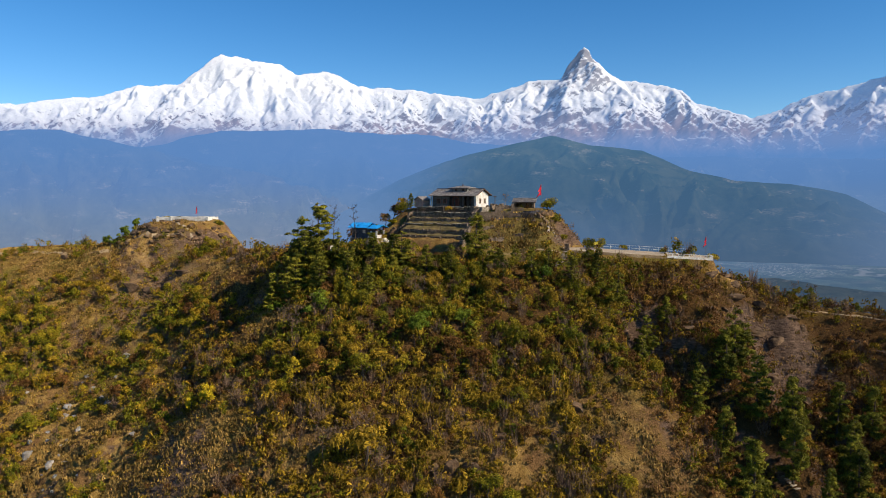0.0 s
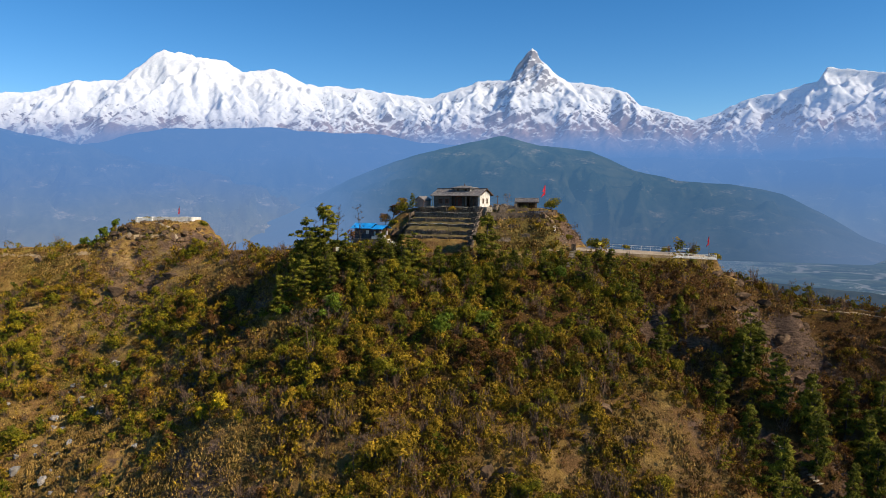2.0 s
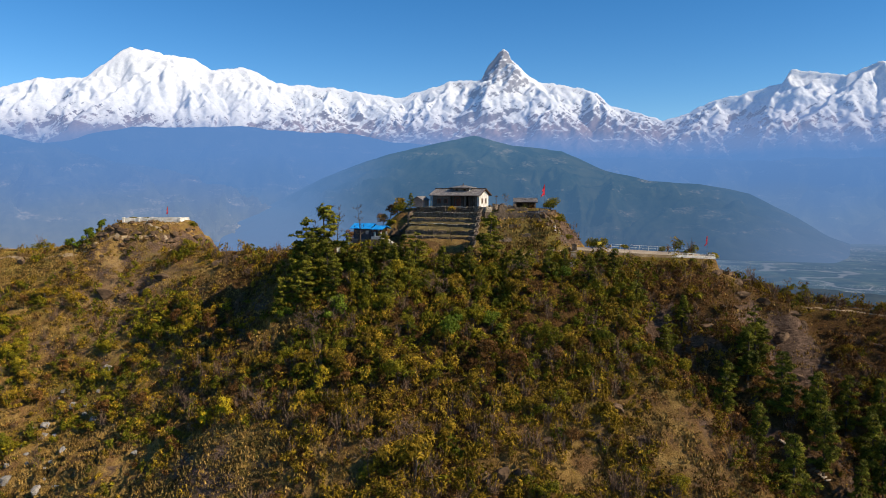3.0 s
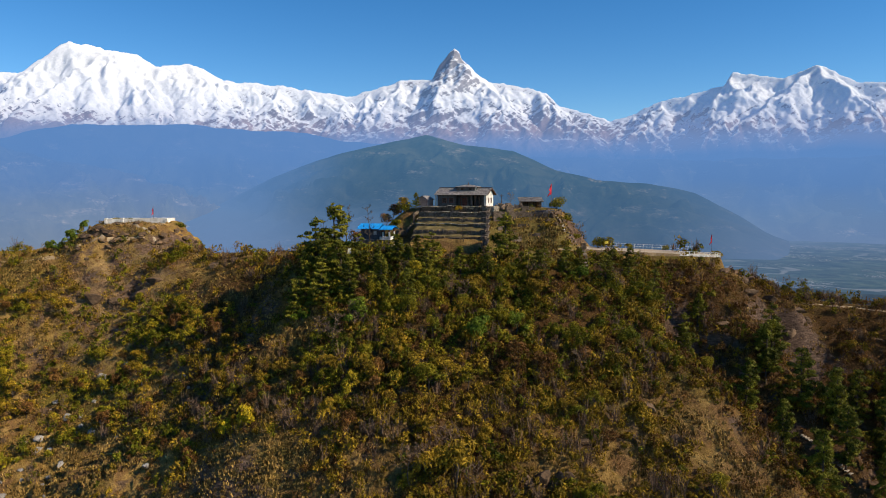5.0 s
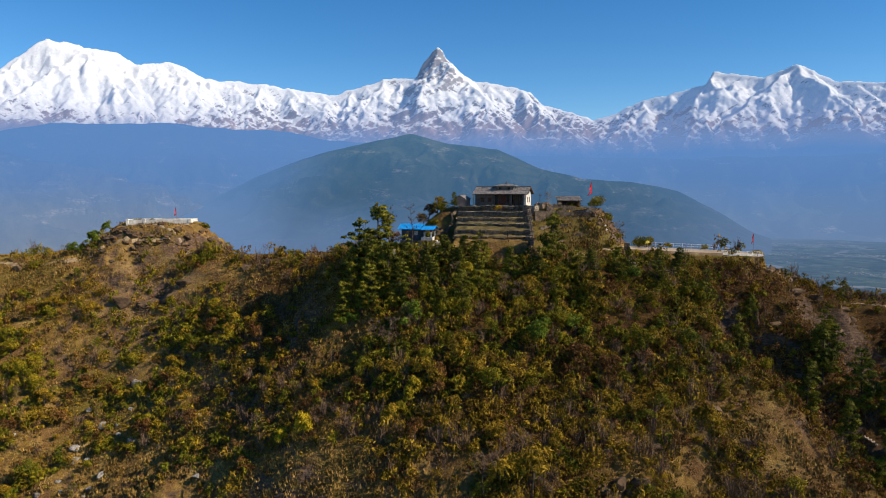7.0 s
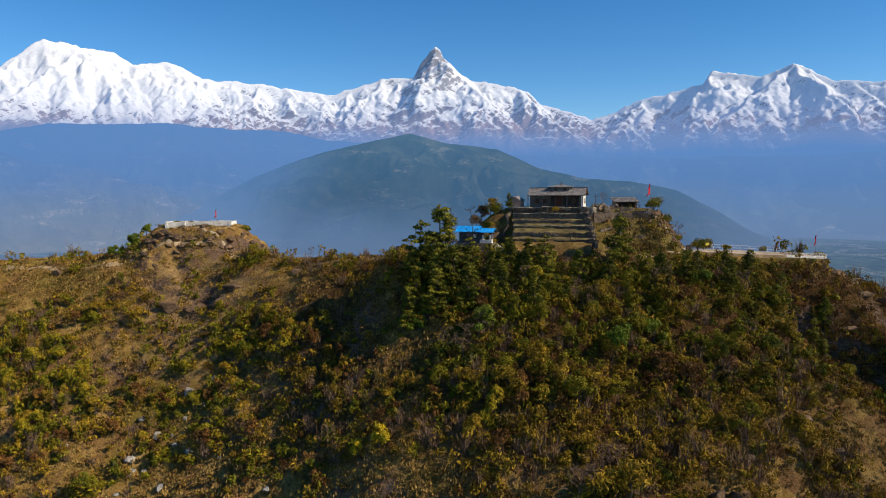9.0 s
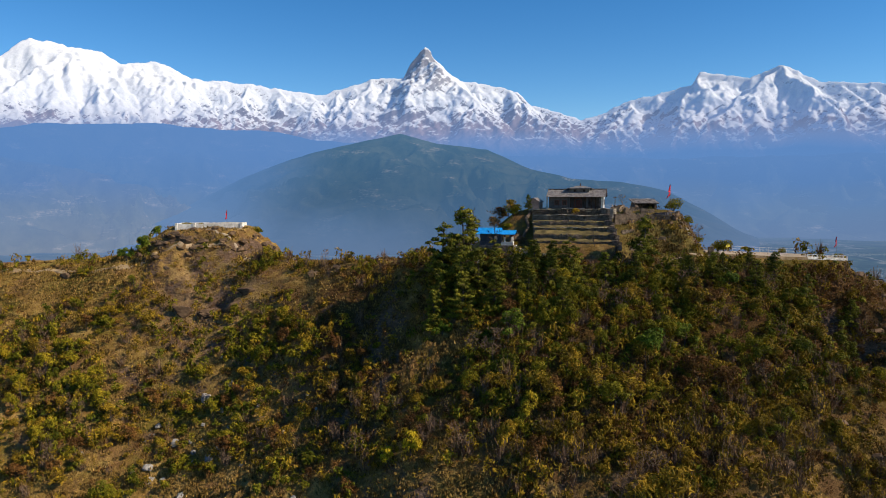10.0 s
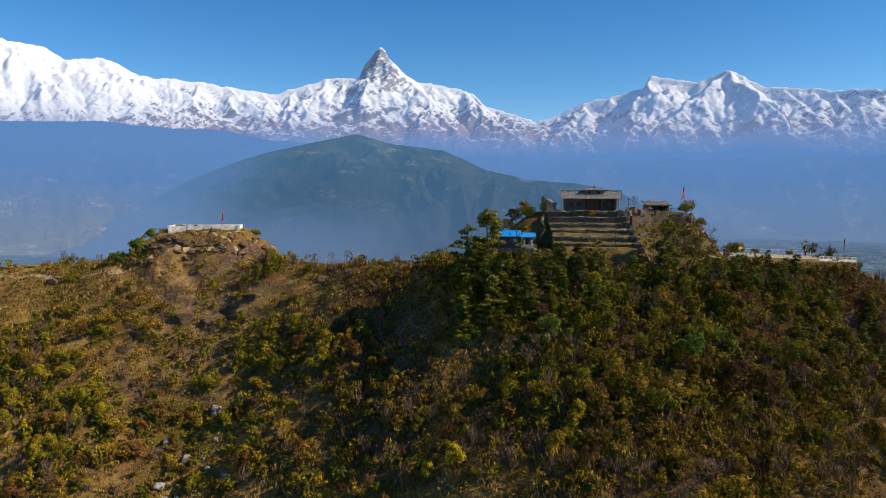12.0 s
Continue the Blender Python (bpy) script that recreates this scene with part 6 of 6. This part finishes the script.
# how thickly shrubs grow at a place: the wooded front, the shrubby western slope, and grassy clearings
CLEAR = [(22.8, 134.0, 2.4, 5.5), (-50.0, 106.0, 10.0, 7.0), (-32.0, 101.0, 8.0, 5.0), (10.0, 93.0, 8.0, 4.0), (24.5, 101.0, 5.5, 6.0), (29.0, 93.0, 6.0, 8.0), (-23.0, 96.0, 6.0, 5.0), (-70.0, 126.0, 15.0, 9.0), (-45.0, 166.5, 7.0, 4.0), (-30.0, 124.0, 4.0, 3.0), (14.0, 141.5, 8.0, 4.0), (57.0, 123.0, 11.0, 10.0), (-90.0, 176.0, 12.0, 3.0)]


def growth(x, y):
    front = smoothstep(-36, -26, x) * (1 - smoothstep(46, 56, x))
    thick = 0.62 + 0.40 * front * smoothstep(76, 86, y) + 0.12 * (1 - smoothstep(-52, -40, x)) * smoothstep(174, 162, y) + 0.80 * fbm(x, y, 11.0, 3, 55)
    thick = thick + 0.6 * np.exp(-((x + 43.0) / 8.0) ** 2 - ((y - 138.0) / 15.0) ** 2)
    for cx, cy, rx, ry in CLEAR:
        thick = thick - 0.85 * np.exp(-(((x - cx) / rx) ** 2 + ((y - cy) / ry) ** 2) ** 2)
    thick = thick - 1.1 * smoothstep(4.5, 1.6, polygon_distance(x, y, PROMENADE)) - 0.9 * smoothstep(5.0, 3.0, polygon_distance(x, y, PLATFORM))
    u = (x - STAIR_TOP.x) * U.x + (y - STAIR_TOP.y) * U.y
    v = (x - STAIR_TOP.x) * N.x + (y - STAIR_TOP.y) * N.y
    thick = np.where((u > -16) & (u < 3) & (v > -6) & (v < 15.5), 0, thick)
    thick = np.where((u > 2) & (u < 17) & (v > -4) & (v < 13), thick * 0.12, thick)
    thick = np.where((x > -16) & (x < -6) & (y > 143) & (y < 154), 0.1, thick)
    thick = thick - 0.42 * smoothstep(17, 4, along(x, EDGE) - y) * (1 - smoothstep(-40, -28, x))
    thick = thick - 0.35 * smoothstep(16, 6, np.hypot(x + 70, y - 186)) + 0.22 * smoothstep(-66, -84, x) * smoothstep(172, 158, y)
    thick = np.where((x > -22.5) & (x < -11) & (y > 140.5) & (y < 149), 0, thick)
    # the trodden top of the knoll
    thick = np.where(np.hypot((x + 70) * 0.86, y - 188.5) < 10.5, -1.0, thick)
    return thick


def wooded(x, y):
    """Where green leaves prevail: the upper front of the hill and patches of the western slope."""
    front = smoothstep(-34, -24, x) * (1 - smoothstep(26, 38, x)) * smoothstep(101, 112, y)
    west = (1 - smoothstep(-58, -46, x)) * smoothstep(-0.35, 0.15, fbm(x, y, 18.0, 2, 57)) * 0.9
    return np.clip(0.16 + front + west, 0, 1)


def everywhere(x, y):
    return 1.0


STONES = np.array(BARE)


def scatter(count, g, power=1.0, low=0.0, where=everywhere):
    """Places on the visible hillside, chosen by growth."""
    out = np.zeros((0, 2))
    while len(out) < count:
        x, y = g.uniform(-120, 95, 6000), g.uniform(82, 192, 6000)
        near = along(x, EDGE)
        keep = (y < near + 12) & (y > near - 62) & (g.random(6000) < np.clip(growth(x, y) - low, 0, 1) ** power * where(x, y))
        p = np.column_stack([x, y])[keep]
        away = np.hypot(p[:, None, 0] - STONES[None, :, 0], p[:, None, 1] - 0.6 - STONES[None, :, 1]) - STONES[None, :, 2]
        out = np.concatenate([out, p[away.min(1) > 0]])
    return out[:count]


g = np.random.default_rng(99)
for count, models, where, lo, hi in ((190, GREENS + GREENS + OLIVES, wooded, 0.6, 1.25), (130, OLIVES + RUSTS, everywhere, 0.45, 1.05), (70, RUSTS, everywhere, 0.5, 1.1), (45, BARES, wooded, 0.5, 1.0)):
    for x, y in scatter(count, g, 1.6, 0.25, where):
        x, y = float(x), float(y)
        if (-31 < x < -7 and y > 128) or (22 < x < 55 and y > 127) or (8 < x < 30 and y > 133):
            continue
        s = float(g.uniform(lo, hi)) * (0.7 if y > along(x, EDGE) - 10 else 1.0)
        plant(models[g.integers(len(models))], x, y, s, wide=float(g.uniform(0.65, 1.0)))
# more pines in the shaded ravine
k = 0
while k < 7:
    x, y = float(g.uniform(40, 94)), float(g.uniform(88, 120))
    if y < 116 - 0.3 * (x - 40) and x > 36 + 0.45 * (108 - y):
        plant(PINES[k % 4], x, y, float(g.uniform(0.7, 1.1)), wide=float(g.uniform(0.9, 1.1)))
        k += 1


def drift(name, kinds, places, sizes, g, mat, label, category):
    """One sheet of small plants: shapes from kinds, turned and scaled at each place."""
    V, F, at = [], [], 0
    z = ground_height(places[:, 0], places[:, 1])
    pick = g.integers(0, len(kinds), len(places))
    turn = g.uniform(0, 2 * math.pi, len(places))
    for k, (kv, kf) in enumerate(kinds):
        sel = np.where(pick == k)[0]
        if not len(sel):
            continue
        c, s = np.cos(turn[sel])[:, None], np.sin(turn[sel])[:, None]
        sz = sizes[sel][:, None]
        vx = (kv[:, 0] * c - kv[:, 1] * s) * sz + places[sel, 0][:, None]
        vy = (kv[:, 0] * s + kv[:, 1] * c) * sz + places[sel, 1][:, None]
        vz = kv[:, 2] * sz * g.uniform(0.85, 1.55, (len(sel), 1)) + z[sel][:, None]
        V.append(np.stack([vx, vy, vz], -1).reshape(-1, 3))
        F.append((kf[None] + (np.arange(len(sel)) * len(kv))[:, None, None]).reshape(-1, kf.shape[1]) + at)
        at += len(sel) * len(kv)
    ob = new(name, mesh_of(name, np.concatenate(V), np.concatenate(F), [mat]))
    return tagged(ob, label, category, kind="stuff")


def shrub_kinds(seed, n, leaves, size):
    out = []
    for i in range(n):
        q = np.random.default_rng(seed + i)
        c, r = lumpy(q, int(q.integers(4, 9)), q.uniform(1.5, 2.4), q.uniform(0.9, 2.2), 0.0)
        out.append(leaf_cloud(q, c, r, leaves, size, 0.8, 0.4))
    return out


def twig_kinds(seed, n):
    out = []
    for i in range(n):
        q = np.random.default_rng(seed + i)
        m = 52
        a, tilt = q.uniform(0, 2 * math.pi, m), q.uniform(0.05, 0.8, m)
        root = np.column_stack([q.normal(0, 0.22, m), q.normal(0, 0.22, m), q.uniform(-0.1, 0.5, m)])
        l = q.uniform(0.6, 1.5, m)[:, None]
        d = np.column_stack([np.cos(a) * np.sin(tilt), np.sin(a) * np.sin(tilt), np.cos(tilt)])
        side = np.cross(d, q.normal(size=(m, 3)))
        side /= np.linalg.norm(side, axis=1)[:, None]
        w = 0.022
        v = np.stack([root - side * w, root + side * w, root + d * l + side * w * 0.4, root + d * l - side * w * 0.4], 1).reshape(-1, 3)
        out.append((v, np.arange(m * 4).reshape(-1, 4)))
    return out


def tuft_kinds(seed, n):
    """Low cushions of upright, bent blades."""
    out = []
    for i in range(n):
        q = np.random.default_rng(seed + i)
        m = 7
        a = q.uniform(0, 2 * math.pi, m)
        root = np.column_stack([q.normal(0, 0.3, m), q.normal(0, 0.3, m), np.full(m, -0.04)])
        d = np.column_stack([np.cos(a) * 0.4, np.sin(a) * 0.4, q.uniform(0.6, 1.1, m)]) * q.uniform(0.2, 0.42, m)[:, None]
        side = np.column_stack([-np.sin(a), np.cos(a), a * 0]) * 0.13
        v = np.stack([root - side, root + side, root + d], 1).reshape(-1, 3)
        out.append((v, np.arange(m * 3).reshape(-1, 3)))
    return out


drift("green_shrubs", shrub_kinds(400, 8, 50, 0.235), scatter(3300, g, 1.2, 0.1, wooded), g.uniform(0.45, 1.4, 3300), g, M_LEAF, "thick green leafy shrubs over the hillside", "shrubs")
drift("olive_shrubs", shrub_kinds(420, 8, 46, 0.225), scatter(3200, g, 1.0), g.uniform(0.35, 1.35, 3200), g, M_OLIVE, "olive-yellow shrubs over the hillside", "shrubs")
drift("rusty_shrubs", shrub_kinds(440, 8, 46, 0.175), scatter(3000, g, 0.9, 0.0, lambda x, y: 0.4 + 0.6 * smoothstep(-52, -34, x)), g.uniform(0.35, 1.15, 3000), g, M_RUST, "dry rust-brown shrubs over the hillside", "shrubs")
def ravine(x, y):
    """The brown, thickly grown eastern front below the promenade."""
    return smoothstep(22, 36, x) * smoothstep(132, 124, y) * (1 - np.exp(-(((x - 30.0) / 7.0) ** 2 + ((y - 97.0) / 9.0) ** 2))) * (1 - 0.7 * np.exp(-(((x - 59.0) / 7.0) ** 2 + ((y - 123.0) / 7.0) ** 2)))


def brow(x, y):
    """The rounded lower front of the castle hill, thick with dry bushes."""
    return smoothstep(-40, -28, x) * (1 - smoothstep(20, 34, x)) * smoothstep(112, 104, y)


drift("front_thicket", shrub_kinds(455, 8, 50, 0.20), scatter(1000, g, 0.8, 0.0, brow), g.uniform(0.6, 1.5, 1000), g, M_OLIVE, "dry olive-brown bushes over the lower front slope", "shrubs")
drift("front_twigs", twig_kinds(465, 5), scatter(130, g, 0.8, 0.0, brow), g.uniform(0.9, 1.8, 130), g, M_GREYBARK, "leafless grey bushes over the lower front slope", "shrubs")
drift("brown_thicket", shrub_kinds(450, 8, 42, 0.19), scatter(1700, g, 0.3, -0.3, ravine), g.uniform(0.5, 1.4, 1700), g, M_RUST, "brown thicket over the eastern ravine", "shrubs")
def knoll_side(x, y):
    """The stony slope below the lookout."""
    return np.exp(-(((x + 69.0) / 17.0) ** 2 + ((y - 169.0) / 11.0) ** 2) ** 2)


drift("knoll_scrub", shrub_kinds(458, 6, 26, 0.17), scatter(520, g, 0.4, -0.5, knoll_side), g.uniform(0.25, 0.75, 520), g, M_OLIVE, "low olive scrub on the stony side of the knoll", "shrubs")
drift("knoll_brush", shrub_kinds(459, 6, 26, 0.17), scatter(380, g, 0.4, -0.5, knoll_side), g.uniform(0.25, 0.7, 380), g, M_RUST, "low brown brush on the stony side of the knoll", "shrubs")
drift("leafless_shrubs", twig_kinds(460, 5), scatter(750, g, 1.0), g.uniform(0.6, 1.6, 750), g, M_GREYBARK, "leafless grey-brown shrubs with thin upright twigs", "shrubs")
drift("low_scrub", shrub_kinds(470, 6, 11, 0.28), scatter(5000, g, 0.5, 0.0, lambda x, y: 0.3 + 0.7 * smoothstep(-52, -34, x)), g.uniform(0.25, 0.5, 5000), g, M_RUST, "low brown scrub between the larger shrubs", "shrubs")
drift("low_green_scrub", shrub_kinds(475, 6, 11, 0.28), scatter(4500, g, 0.5), g.uniform(0.25, 0.5, 4500), g, M_OLIVE, "low olive scrub between the larger shrubs", "shrubs")
spots = np.column_stack([g.uniform(-120, 95, 130000), g.uniform(82, 192, 130000)])
near = along(spots[:, 0], EDGE)
u_s = (spots[:, 0] - STAIR_TOP.x) * U.x + (spots[:, 1] - STAIR_TOP.y) * U.y
v_s = (spots[:, 0] - STAIR_TOP.x) * N.x + (spots[:, 1] - STAIR_TOP.y) * N.y
spots = spots[((np.hypot((spots[:, 0] + 69) * 0.8, spots[:, 1] - 171) > 17) | (g.random(len(spots)) < 0.4)) & (spots[:, 1] < near + 16) & (spots[:, 1] > near - 62) & (polygon_distance(spots[:, 0], spots[:, 1], PROMENADE) > 0.8) & (polygon_distance(spots[:, 0], spots[:, 1], PLATFORM) > 0.4)
              & ~((u_s > -15.5) & (u_s < 3) & (v_s > -6) & (v_s < 13)) & (fbm(spots[:, 0], spots[:, 1], 8.0, 3, 66) > -0.25 + 0.5 * smoothstep(-40, -10, spots[:, 0]) + 1.2 * smoothstep(40, 48, spots[:, 0]))][:22000]
def clearing(x, y):
    """How open the ground is: one in the middle of a clearing."""
    return np.max([np.exp(-(((x - cx) / (rx * 1.1)) ** 2 + ((y - cy) / (ry * 1.1)) ** 2) ** 2) for cx, cy, rx, ry in CLEAR[1:]], axis=0)


tufts = np.column_stack([g.uniform(-105, 70, 120000), g.uniform(82, 182, 120000)])
tufts = tufts[(g.random(len(tufts)) < 0.75 * clearing(tufts[:, 0], tufts[:, 1]) * (0.45 + 0.8 * fbm(tufts[:, 0], tufts[:, 1], 3.0, 3, 67))) & (polygon_distance(tufts[:, 0], tufts[:, 1], PROMENADE) > 0.8) & (polygon_distance(tufts[:, 0], tufts[:, 1], PLATFORM) > 0.4)][:8500]
drift("tussock_grass", tuft_kinds(490, 6), tufts, g.uniform(0.7, 1.5, len(tufts)), g, M_STRAW, "shaggy tussocks of dry grass in the clearings", "grass")
drift("dry_grass", tuft_kinds(480, 6), spots, g.uniform(0.6, 1.3, len(spots)), g, M_STRAW, "tufts of dry straw-coloured grass over the hillside", "grass")
for m in PINES + GREENS + OLIVES + RUSTS + BRIGHTS + YELLOWS + BUSHES + BARES + DEADS:
    for o in (*m.children_recursive, m):
        bpy.data.objects.remove(o)
